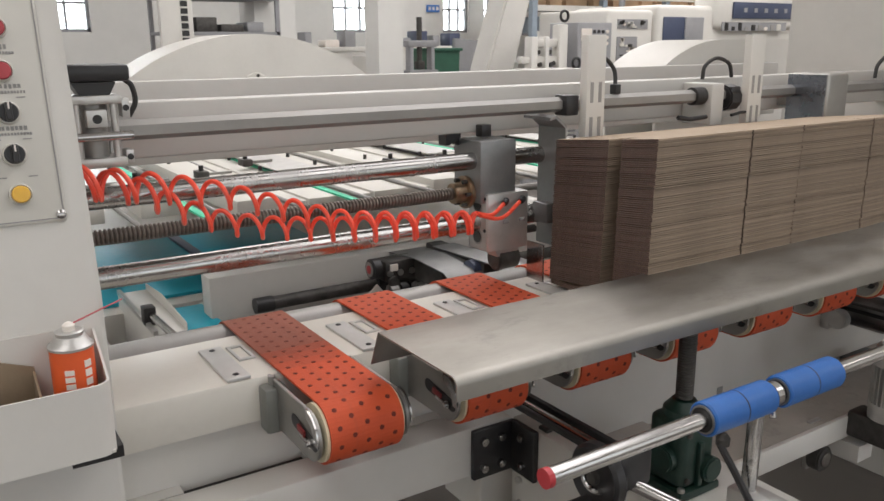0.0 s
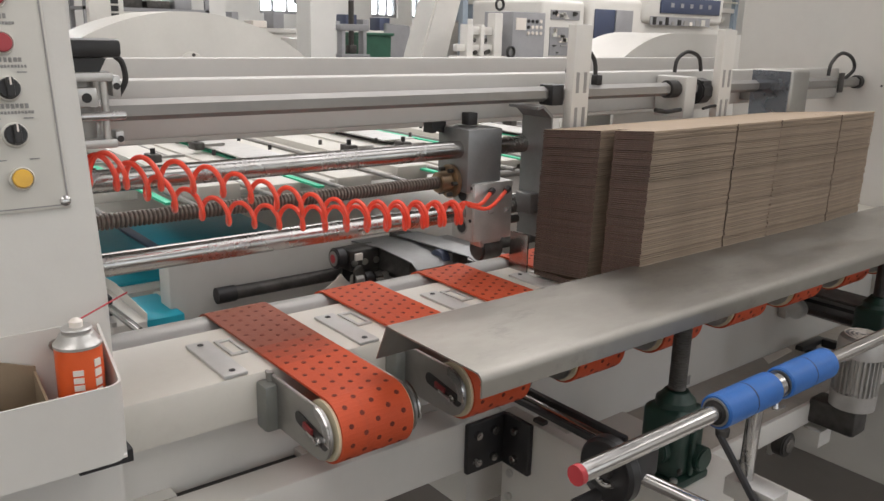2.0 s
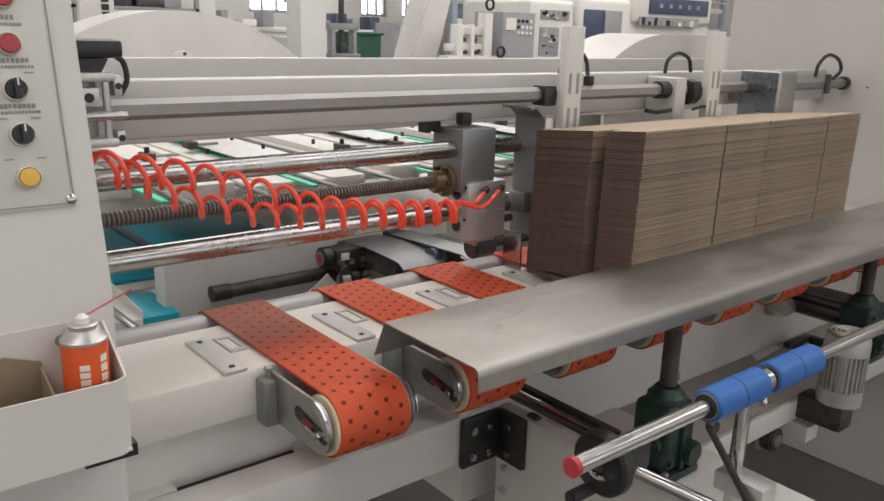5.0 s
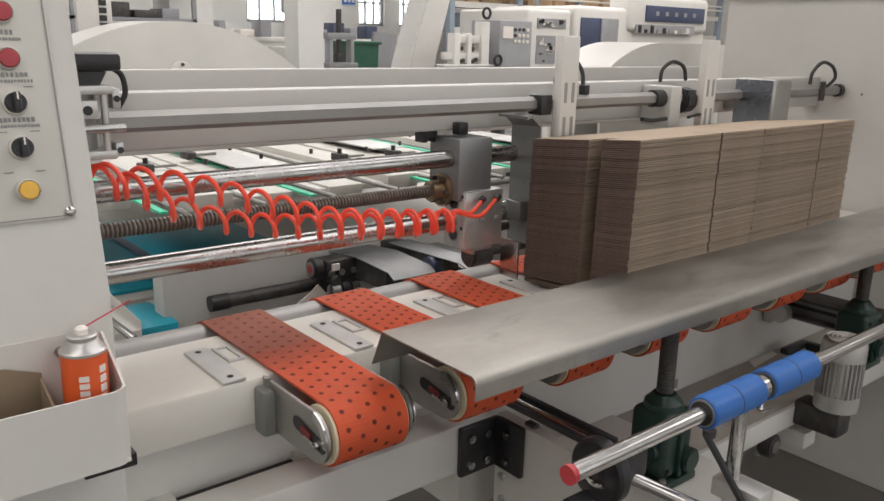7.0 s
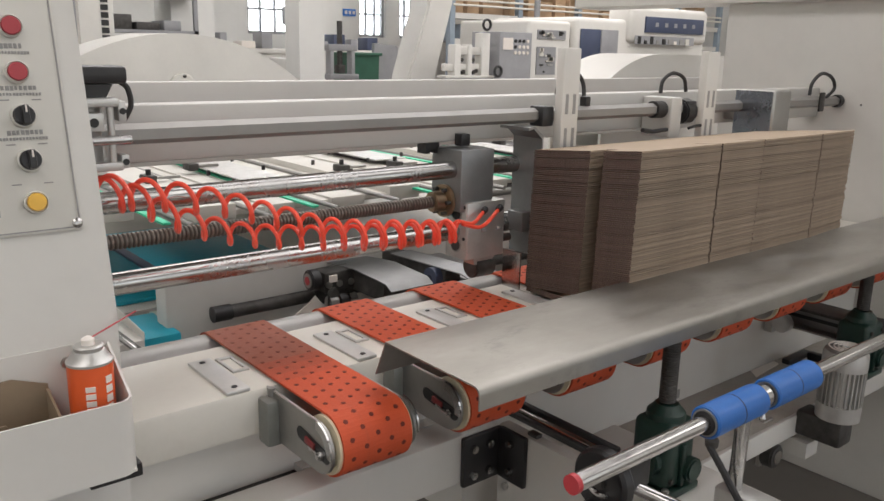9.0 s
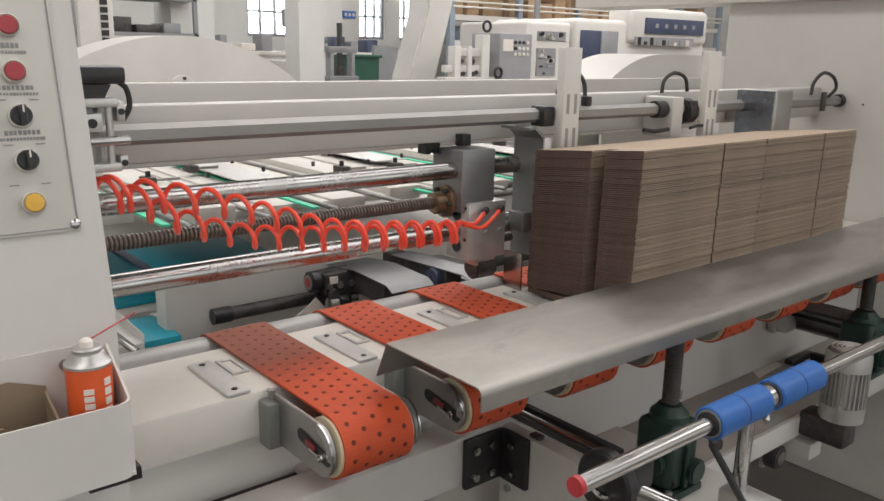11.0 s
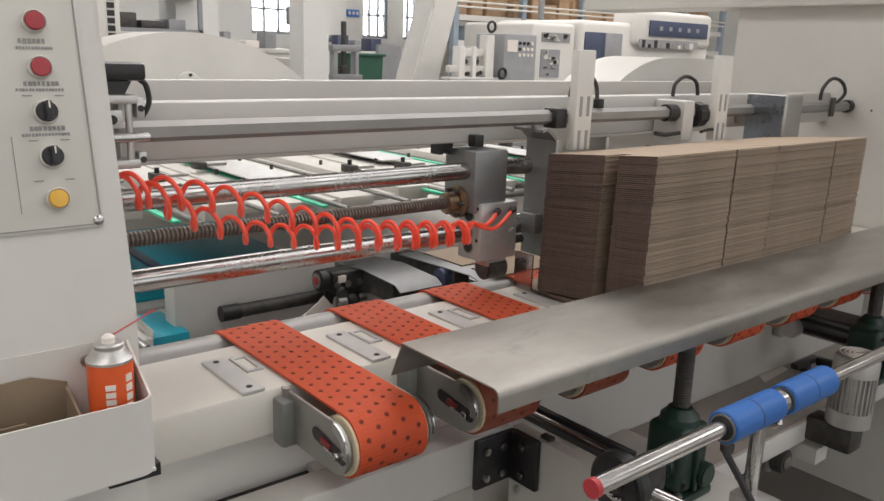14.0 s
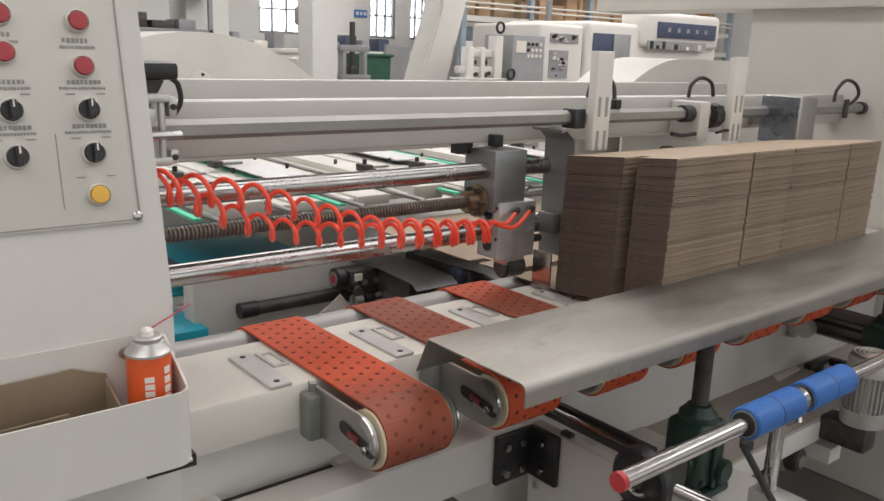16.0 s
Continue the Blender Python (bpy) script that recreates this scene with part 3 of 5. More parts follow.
# ---- pusher, bars and upper beam ----
def upper_beam():
    e = thing("gauge_beam", "long white box beam over the feeder with round rail", "machine beam", at=(0, 0, 0))
    part("beam", B(-0.45, 2.195, -0.02, 0.028, 1.278, 1.374, 0.005), "offwhite", e)
    part("rail", R((-0.45, -0.085, 1.334), (2.195, -0.085, 1.334), 0.0165, 6), "rail", e, "grey steel guide rail")
    part("rear_cover", B(-0.45, 2.3, 0.46, 0.50, 1.20, 1.388, 0.004), "offwhite", e, "white rear cover strip")
    part("collar", R((2.175, -0.085, 1.334), (2.196, -0.085, 1.334), 0.021, 24), "black", e)
    return e


upper_beam()


def guide_bar(z, y, r, x1, label):
    e = thing("guide_bar", label, "guide bar", "chrome guide bars", (0, y, z))
    part("bar", R((-0.45, 0, 0), (x1, 0, 0), r, 32), "barsteel", e)
    part("end_collar", R((x1 - 0.02, 0, 0), (x1, 0, 0), r + 0.007, 24), "iron", e)
    return e


guide_bar(1.222, -0.05, 0.0185, 1.2, "polished chrome guide bar, smeared")
guide_bar(1.086, -0.05, 0.0195, 0.95, "polished chrome guide bar under the lead screw")


def lead_screw():
    e = thing("lead_screw", "dark threaded lead screw with bronze nut", "lead screw", at=(0, 0, 0))
    z, y = 1.152, -0.03
    bm = bmesh.new()
    prof = []
    x = -0.45
    n = 0
    rings = []
    pitch = 0.0075
    while x < 0.56:
        for dx, r in ((0, 0.0105), (0.25, 0.0135), (0.55, 0.0135), (0.8, 0.0105)):
            rings.append((x + dx * pitch, r))
        x += pitch
    vr = [[bm.verts.new((xx, y + r * math.cos(2 * math.pi * k / 14), z + r * math.sin(2 * math.pi * k / 14))) for k in range(14)] for xx, r in rings]
    for a, b in zip(vr, vr[1:]):
        for k in range(14):
            bm.faces.new((a[k], a[(k + 1) % 14], b[(k + 1) % 14], b[k]))
    part("screw_shaft", bm, "thread", e)
    nut = bmesh.new()
    rod(nut, (0.505, y, z), (0.535, y, z), 0.022, 24, bev=0.002)
    rod(nut, (0.535, y, z), (0.546, y, z), 0.036, 28, bev=0.002)
    part("nut", nut, "brass", e, "bronze flanged nut")
    for k in range(6):
        a = math.pi / 3 * k
        part("bolt", R((0.524, y + .029 * math.cos(a), z + .029 * math.sin(a)), (0.536, y + .029 * math.cos(a), z + .029 * math.sin(a)), 0.0045, 8), "iron", e)
    return e


lead_screw()


def pusher():
    e = thing("pusher_carriage", "grey cast pusher carriage with pneumatic cylinder and bent plate", "pusher", at=(0, 0, 0))
    part("carriage_block", B(0.545, 0.64, -0.082, 0.02, 1.132, 1.266, 0.004), "gunmetal", e, "grey machined carriage block")
    cyl = part("cylinder", B(0.558, 0.668, -0.092, -0.02, 1.026, 1.153, 0.004), "alu", e, "square aluminium pneumatic cylinder")
    for z in (1.126, 1.056):
        part("port", R((0.5585, -0.056, z), (0.5545, -0.056, z), 0.0135, 20), "black", cyl)
        part("port_ring", R((0.5585, -0.056, z), (0.5555, -0.056, z), 0.0175, 24), "steel", cyl)
        for dy in (-0.027, 0.027):
            part("tie_bolt", R((0.5585, -0.056 + dy, z + 0.017), (0.5545, -0.056 + dy, z + 0.017), 0.004, 8), "black", cyl)
    part("face_plate", B(0.5562, 0.559, -0.089, -0.023, 1.028, 1.150, 0.001), "alu", cyl)
    for x in (0.605, 0.65):
        part("fitting", R((x, -0.088, 1.130), (x - 0.008, -0.104, 1.138), 0.0075, 12), "black", cyl, "black push-in air fitting")
        part("switch", B(x - .008, x + .008, -0.0945, -0.0925, 1.085, 1.094, 0.001), "print_grey", cyl)
    part("rod_guide", R((0.668, -0.05, 1.10), (0.74, -0.05, 1.10), 0.012, 16), "chrome", e)
    pl = [(0.688, 1.312), (0.706, 1.315), (0.735, 1.292), (0.735, 1.02), (0.731, 1.02), (0.731, 1.287), (0.704, 1.309), (0.688, 1.306)]
    part("push_plate", P(pl, "y", -0.135, -0.045), "gunmetal", e, "bent bare-steel push plate")
    part("plate_clamp", B(0.705, 0.731, -0.11, -0.06, 1.075, 1.12, 0.003), "gunmetal", e)
    part("stop_screw", R((0.668, -0.075, 1.06), (0.70, -0.075, 1.06), 0.009, 14), "iron", e)
    part("lower_blade", B(0.664, 0.668, -0.15, -0.095, 0.956, 1.04), "chrome", e, "mirror-bright lower blade")
    part("foot_wheel", R((0.60, -0.055, 0.998), (0.66, -0.055, 0.998), 0.026, 24, bev=0.004), "iron", e, "dark steel foot roller")
    part("foot", P([(0.59, 1.026), (0.66, 1.026), (0.65, 1.004), (0.60, 1.004)], "y", -0.075, -0.035, 0.002), "alu", e)
    return e


pusher()


def stop_post(x, cabled, group="stop posts"):
    e = thing("stop_post", "white steel stop post with paired slots", "stop post", group, (x, -0.1, 0))
    part("post", B(0.004, 0.058, -0.035, -0.012, 1.262, 1.482, 0.002), "white", e)
    for zz in (1.36, 1.285):
        for xx in (0.019, 0.043):
            part("slot", B(xx - .0045, xx + .0045, -0.0358, -0.034, zz - 0.022, zz + 0.022, 0.0), "print_grey", e)
    part("clamp", B(-0.032, 0.004, -0.012, 0.03, 1.310, 1.355, 0.004), "black", e, "black clamp collar")
    if cabled:
        part("cable", sweep(bmesh.new(), curve_pts([(0.085, .06, 1.375), (0.10, .06, 1.415), (0.14, .06, 1.43), (0.175, .06, 1.405), (0.172, .05, 1.37), (0.155, .04, 1.35)]), 0.005), "rubber", e, "black looped cable")
        part("sensor", B(0.135, 0.152, .01, .03, 1.35, 1.372, 0.002), "black", e)
    return e


stop_post(0.785, True)
stop_post(1.335, False)


def rail_carriage():
    e = thing("rail_carriage", "white rail carriage block with dark clamp", "carriage", at=(0, 0, 0))
    part("block", B(1.225, 1.272, -0.115, -0.022, 1.262, 1.365, 0.005), "offwhite", e)
    part("collar", R((1.185, -0.085, 1.334), (1.222, -0.085, 1.334), 0.022, 20), "rubber", e)
    part("clamp", R((1.298, -0.085, 1.326), (1.342, -0.085, 1.326), 0.034, 10, bev=0.004), "black", e, "dark clamp collar")
    part("lever", sweep(bmesh.new(), [(1.285, -0.13, 1.286), (1.32, -0.13, 1.291), (1.37, -0.13, 1.291)], 0.004), "black", e)
    part("loop_cable", sweep(bmesh.new(), curve_pts([(1.275, -0.04, 1.372), (1.283, -0.04, 1.405), (1.325, -0.04, 1.424), (1.375, -0.04, 1.41), (1.39, -0.04, 1.375)]), 0.005), "rubber", e)
    part("foot", sweep(bmesh.new(), [(1.09, -0.13, 1.290), (1.13, -0.13, 1.284), (1.19, -0.13, 1.287)], 0.0055), "black", e)
    return e


rail_carriage()


def sensor_box():
    e = thing("junction_cover", "bent bright sheet-metal cover box", "cover box", at=(0, 0, 0))
    part("cover", B(1.592, 1.69, -0.19, -0.07, 1.245, 1.382, 0.010, 3), "steel", e)
    part("mount_arm", B(1.62, 1.66, -0.07, -0.0205, 1.29, 1.34, 0.003), "steel", e)
    # the side's dark reflection is painted by this darker sheet
    part("front_sheet", B(1.587, 1.5915, -0.186, -0.074, 1.25, 1.378), "darksheet", e, "side sheet coloured dark for what it reflects")
    return e


sensor_box()
single("loop_cable", sweep(bmesh.new(), curve_pts([(1.985, -0.09, 1.357), (1.995, -0.09, 1.395), (2.05, -0.09, 1.424), (2.12, -0.09, 1.41), (2.145, -0.09, 1.375), (2.09, -0.09, 1.345), (2.06, -0.09, 1.335)]), 0.0055), "rubber", "black looped sensor cable on the rail", "cable")
single("sensor_head", B(2.03, 2.06, -0.106, -0.1, 1.305, 1.365, 0.002), "iron", "small dark sensor head clipped on rail", "sensor")
single("tab_block", B(0.575, 0.60, -0.045, -0.0205, 1.270, 1.296, 0.002), "black", "small black stop block under the beam", "stop block")
single("hook_block", P([(0.512, 1.279), (0.55, 1.279), (0.55, 1.252), (0.54, 1.252), (0.537, 1.261), (0.527, 1.261), (0.523, 1.252), (0.512, 1.252)], "y", 0.0, 0.03), "black", "small black toothed clip under the beam", "clip")


def end_housing():
    e = thing("side_housing", "tall white painted side housing of the machine", "machine housing", at=(0, 0, 0))
    part("panel", B(2.2, 2.3, -1.2, 0.362, 0.0, 2.3, 0.006), "white", e)
    part("top_lintel", B(2.14, 2.34, -1.2, 1.06, 1.655, 1.80, 0.006), "white", e, "white overhanging lintel")
    part("bolt", bolt(bmesh.new(), (2.2, -0.16, 1.325), (-1, 0, 0), 0.0035, 0.003), "iron", e)
    return e


end_housing()


# ---- operator console ----
def console():
    e = thing("control_console", "white operator console with sloping grey button panel", "control console", at=(0, 0, 0))
    side = [(-0.385, 0.0), (-0.385, 1.15), (-0.28, 1.65), (-0.05, 1.65), (-0.05, 0.0)]
    part("body", P(side, "x", -1.0, -0.272, 0.006), "white", e)
    th = math.atan2(0.105, 0.5)
    m = Matrix.Translation((0, -0.385, 1.15)) @ Matrix.Rotation(-th, 4, "X")
    # local frame: x along the face, y out of it (negative), z up the slope
    pf = part("panel_plate", B(-0.80, -0.300, -0.0045, 0.002, 0.105, 0.62, 0.0015), "panel", e, "pale grey button panel")
    pf.matrix_basis = m
    part("panel_seam", B(-0.304, -0.3022, -0.0055, -0.004, 0.108, 0.61), "print_grey", pf)
    part("panel_seam", B(-0.80, -0.304, -0.0055, -0.004, 0.108, 0.1095), "print_grey", pf)
    for x, z in ((-0.306, 0.113),):
        part("panel_screw", lathe(bmesh.new(), [(0.006, 0), (0.006, 0.002), (0.004, 0.0035), (0.001, 0.004)], 16, pose(x, -0.0045, z, 90)), "chrome", pf)

    def button(x, z, col, big=True):
        b = part("button", lathe(bmesh.new(), [(0.0132, 0), (0.0132, 0.006), (0.0118, 0.008), (0.0110, 0.006)], 28, pose(x, -0.0045, z, 90)), "panel", pf, "%s push button with pale bezel" % ("yellow" if col == "yellow" else "pale red"))
        part("cap", lathe(bmesh.new(), [(0.0105, 0), (0.0105, 0.0085), (0.0095, 0.010), (0.002, 0.0105)], 28, pose(x, -0.0045, z, 90)), col, b)

    def knob(x, z):
        b = part("selector_knob", lathe(bmesh.new(), [(0.0142, 0), (0.0142, 0.003), (0.0132, 0.005), (0.0115, 0.0055)], 28, pose(x, -0.0045, z, 90)), "panel", pf, "black selector knob in a pale bezel")
        part("cap", lathe(bmesh.new(), [(0.0118, 0.004), (0.0116, 0.010), (0.0106, 0.012), (0.002, 0.0124)], 28, pose(x, -0.0045, z, 90)), "black", b)
        part("grip", B(x - .0036, x + .0036, -0.026, -0.016, z - 0.0108, z + 0.0108, 0.0015), "black", b)
        part("pointer", B(x - .0009, x + .0009, -0.0268, -0.0255, z + 0.002, z + 0.010), "print_white", b)
        for dx in (-0.017, 0.017):
            part("mark", B(x + dx - .005, x + dx + .005, -0.0054, -0.004, z + 0.0180, z + 0.0193), "print_grey", pf)

    def caption(x, z, w, h, n, seed):
        rng = random.Random(seed)
        xx = x - w / 2
        bm = bmesh.new()
        while xx < x + w / 2:
            ww = w / n * rng.uniform(.55, .85)
            box(bm, xx, xx + ww, -0.0053, -0.004, z - h / 2 * rng.uniform(.6, 1), z + h / 2)
            xx += w / n
        part("caption", bm, "print_grey", pf, kind="stuff")

    for col, x in ((0, -0.348), (1, -0.430)):
        rows = ((0.344, "button_red"), (0.292, "button_red")) if col == 0 else ((0.348, "button_red"), (0.306, "button_red"))
        for z, c in rows:
            button(x, z, c)
            if z > 0.34:
                caption(x - .004, z - 0.022, 0.030, 0.006, 6, int(z * 1000) + col)
                caption(x - .004, z - 0.0295, 0.036, 0.0035, 11, int(z * 2000) + col)
        for z in (0.242, 0.191):
            knob(x, z)
            caption(x - .002, z + 0.0320, 0.034, 0.0055, 7, int(z * 1000) + col)
            caption(x - .002, z + 0.0250, 0.052, 0.0035, 15, int(z * 3000) + col)
    button(-0.348, 0.142, "yellow")
    for dx in (-0.017, 0.017):
        part("mark", B(-0.348 + dx - .005, -0.348 + dx + .005, -0.0054, -0.004, 0.163, 0.1643), "print_grey", pf)
    part("rule", B(-0.3875, -0.3867, -0.0053, -0.004, 0.128, 0.215), "print_grey", pf)
    return e


console()


def tool_bin():
    e = thing("tool_bin", "white bent sheet-metal bin screwed to the console", "tool bin", at=(0, 0, 0))
    bm = bmesh.new()
    x0, x1, yb, yf, zb = -0.85, -0.287, -0.387, -0.478, 0.975
    r = 0.022
    outer = [(x1, yb)] + [(x1 - r + r * math.cos(a), yf + r + r * math.sin(a)) for a in [-math.pi / 2 * k / 6 for k in range(7)]] + [(x0, yf)]
    inner = [(x0, yf + .003)] + [(x1 - r + (r - .003) * math.cos(a), yf + r + (r - .003) * math.sin(a)) for a in [-math.pi / 2 * (6 - k) / 6 for k in range(7)]] + [(x1 - .003, yb)]

    def top(y):
        return 1.069 + max(0.0, (y - yf - 0.02)) * 0.62
    n = len(outer)
    o0 = [bm.verts.new((x, y, zb)) for x, y in outer]
    o1 = [bm.verts.new((x, y, top(y))) for x, y in outer]
    i0 = [bm.verts.new((x, y, zb)) for x, y in reversed(inner)]
    i1 = [bm.verts.new((x, y, top(y))) for x, y in reversed(inner)]
    for k in range(n - 1):
        bm.faces.new((o0[k], o0[k + 1], o1[k + 1], o1[k]))
        bm.faces.new((i0[k], i1[k], i1[k + 1], i0[k + 1]))
        bm.faces.new((o1[k], o1[k + 1], i1[k + 1], i1[k]))
    part("wall", bm, "white", e)
    part("base", B(x0, x1 - 0.004, yf + 0.004, yb, zb + 0.0005, zb + 0.004), "white", e)
    part("rear_wall", B(x0, x1 - 0.012, yb - 0.001, yb + 0.0015, zb, 1.118), "white", e)
    part("screw", bolt(bmesh.new(), (-0.338, yb - 0.001, 1.098), (0, -1, 0), 0.007, 0.005), "steel", e)
    part("under_strip", B(-0.34, -0.279, -0.455, -0.40, 0.958, 0.974), "black", e, "black rubber strip")
    return e


tool_bin()


def spray_can():
    e = thing("spray_can", "orange aerosol spray can with bare metal shoulder", "spray can", at=(-0.3215, -0.425, 0.979))
    r = 0.0258
    part("can_body", lathe(bmesh.new(), [(r - .002, 0), (r, .002), (r, 0.128), (r - .001, 0.1295)], 36), "orange_can", e, "orange printed can body")
    part("shoulder", lathe(bmesh.new(), [(r + .0008, 0.128), (r + .0008, 0.131), (r - .002, 0.133), (r - .005, 0.138), (0.018, 0.1425), (0.0162, 0.143), (0.0162, 0.146), (0.0172, 0.148), (0.015, 0.1495), (0.004, 0.1495)], 36), "alu", e, "bare metal shoulder")
    part("nozzle", lathe(bmesh.new(), [(0.0075, 0.149), (0.0075, 0.156), (0.004, 0.159), (0.002, 0.1595)], 16), "print_white", e, "white spray nozzle")
    part("straw", sweep(bmesh.new(), [(0.004, 0.002, 0.156), (0.045, 0.03, 0.160), (0.075, 0.055, 0.161)], 0.0011, 6), "red", e, "thin red straw")
    for k, (a, z0, z1, w) in enumerate(((-108, 0.045, 0.108, 0.011), (-58, 0.035, 0.118, 0.009))):
        for j in range(7):
            h = (z1 - z0) / 7
            bm = bmesh.new()
            box(bm, -w / 2, w / 2, -0.0006, 0.0006, 0, h * 0.72)
            p = part("print_bar", bm, "print_white", e)
            t = radians(a)
            p.location = ((r + .0003) * math.cos(t), (r + .0003) * math.sin(t), z0 + j * h)
            p.rotation_euler = (0, 0, t + math.pi / 2)
    return e


spray_can()


def carton_tray():
    e = thing("open_carton", "torn open brown cardboard box in the bin", "cardboard box", at=(0, 0, 0))
    x0, x1, y0, y1, z0 = -0.60, -0.362, -0.468, -0.395, 0.980
    part("back_wall", P([(x0, z0), (x1, z0), (x1, 1.078), (-0.40, 1.092), (x0, 1.086)], "y", y1, y1 + .003), "boxboard", e)
    part("side_wall", P([(y0, z0), (y1, z0), (y1, 1.073), (-0.44, 1.058), (y0, 1.049)], "x", x1 - .003, x1), "boxboard", e)
    part("front_wall", B(x0, x1 - .003, y0, y0 + .003, z0, 1.045), "boxboard", e)
    part("base", B(x0, x1 - .003, y0 + .003, y1, z0, z0 + .003), "boxboard", e)
    f = part("inner_flap", P([(-0.60, 1.052), (-0.418, 1.057), (-0.412, 1.048), (-0.418, 1.02), (-0.60, 1.015)], "y", -0.438, -0.435), "boxboard", e)
    part("side_flap", P([(-0.466, 1.03), (-0.437, 1.048), (-0.437, 1.01), (-0.466, 1.01)], "x", -0.417, -0.414), "boxboard", e)
    return e


carton_tray()


# ---- actuator by the console ----
def actuator():
    e = thing("slide_actuator", "aluminium slide actuator with black motor cap", "actuator", at=(0, 0, 0))
    part("motor_cap", B(-0.30, -0.155, -0.13, -0.07, 1.413, 1.439, 0.006), "black", e, "black motor cap")
    part("motor_neck", P([(-0.24, 1.412), (-0.175, 1.412), (-0.19, 1.385), (-0.225, 1.385)], "y", -0.12, -0.08), "black", e)
    part("top_plate", B(-0.25, -0.172, -0.135, -0.07, 1.380, 1.393, 0.002), "alu", e)
    part("foot_plate", B(-0.25, -0.172, -0.135, -0.07, 1.285, 1.298, 0.002), "alu", e)
    part("barrel", R((-0.211, -0.10, 1.298), (-0.211, -0.10, 1.380), 0.020, 24), "rail", e, "round cylinder barrel")
    for x in (-0.238, -0.184):
        for y in (-0.127, -0.078):
            part("tie_rod", R((x, y, 1.290), (x, y, 1.388), 0.0055, 12), "alu", e)
    part("port_block", B(-0.226, -0.196, -0.138, -0.118, 1.345, 1.372, 0.002), "alu", e)
    part("port", R((-0.211, -0.139, 1.358), (-0.211, -0.1375, 1.358), 0.007, 14), "black", e)
    part("back_plate", B(-0.25, -0.172, -0.068, -0.060, 1.287, 1.392), "alu", e)
    part("end_bracket", B(-0.172, -0.160, -0.128, -0.10, 1.358, 1.388, 0.002), "alu", e)
    part("end_bracket", B(-0.172, -0.160, -0.128, -0.10, 1.287, 1.308, 0.002), "alu", e)
    for z in (1.373, 1.297):
        part("bolt", R((-0.166, -0.130, z), (-0.166, -0.128, z), 0.005, 10), "black", e)
    part("lever", R((-0.25, -0.15, 1.333), (-0.163, -0.15, 1.333), 0.0068, 14, bev=0.002), "chrome", e, "bright rod lever")
    part("cable", sweep(bmesh.new(), curve_pts([(-0.160, -0.11, 1.415), (-0.150, -0.11, 1.405), (-0.147, -0.11, 1.38), (-0.158, -0.108, 1.358)]), 0.0042), "rubber", e)
    return e


actuator()


# ---- coiled air hoses ----
def coil(ctrl, pitches, r, tail):
    base = curve_pts(ctrl, 60)
    L = [0.0]
    for a, b in zip(base, base[1:]):
        L.append(L[-1] + (b - a).length)
    pts, ph = [], 1.2
    for i in range(len(base) - 1):
        t = L[i] / L[-1]
        seg = L[i + 1] - L[i]
        pit = pitches[0] * (1 - t) + pitches[1] * t
        wob = 1.0 + 0.10 * math.sin(9.0 * t + 40 * r)
        n = 3
        for k in range(n):
            p = base[i].lerp(base[i + 1], k / n)
            pts.append(p + Vector((-0.005 * (1 - t) * math.cos(ph), r * wob * (1 - 0.42 * t) * math.cos(ph), r * wob * 1.05 * math.sin(ph))))
            ph += 2 * math.pi * seg / pit / n
    e = thing("coiled_air_hose", "bright red coiled pneumatic hose", "air hose", "coiled air hoses")
    part("coil", sweep(bmesh.new(), pts, 0.0041, 8), "red_hose", e)
    end = curve_pts([pts[-1]] + tail, 12)
    part("tail", sweep(bmesh.new(), end, 0.0044, 8), "red_hose", e)
    d = (end[-1] - end[-3]).normalized()
    part("ferrule", R(end[-1] - d * 0.012, end[-1] + d * 0.003, 0.0064, 14, bev=0.001), "black", e, "black push-in ferrule")
    return e


coil([(-0.30, -0.14, 1.275), (-0.189, -0.14, 1.254), (-0.043, -0.14, 1.226), (0.09, -0.14, 1.182), (0.20, -0.14, 1.145), (0.35, -0.14, 1.123), (0.50, -0.14, 1.110)],
     (0.054, 0.043), 0.0215, [(0.545, -0.125, 1.118), (0.597, -0.104, 1.138)])
coil([(-0.30, -0.125, 1.27), (-0.17, -0.125, 1.243), (-0.091, -0.125, 1.20), (0.0, -0.125, 1.165), (0.12, -0.125, 1.142), (0.32, -0.125, 1.117), (0.51, -0.125, 1.105)],
     (0.050, 0.042), 0.0205, [(0.57, -0.125, 1.108), (0.642, -0.104, 1.138)])


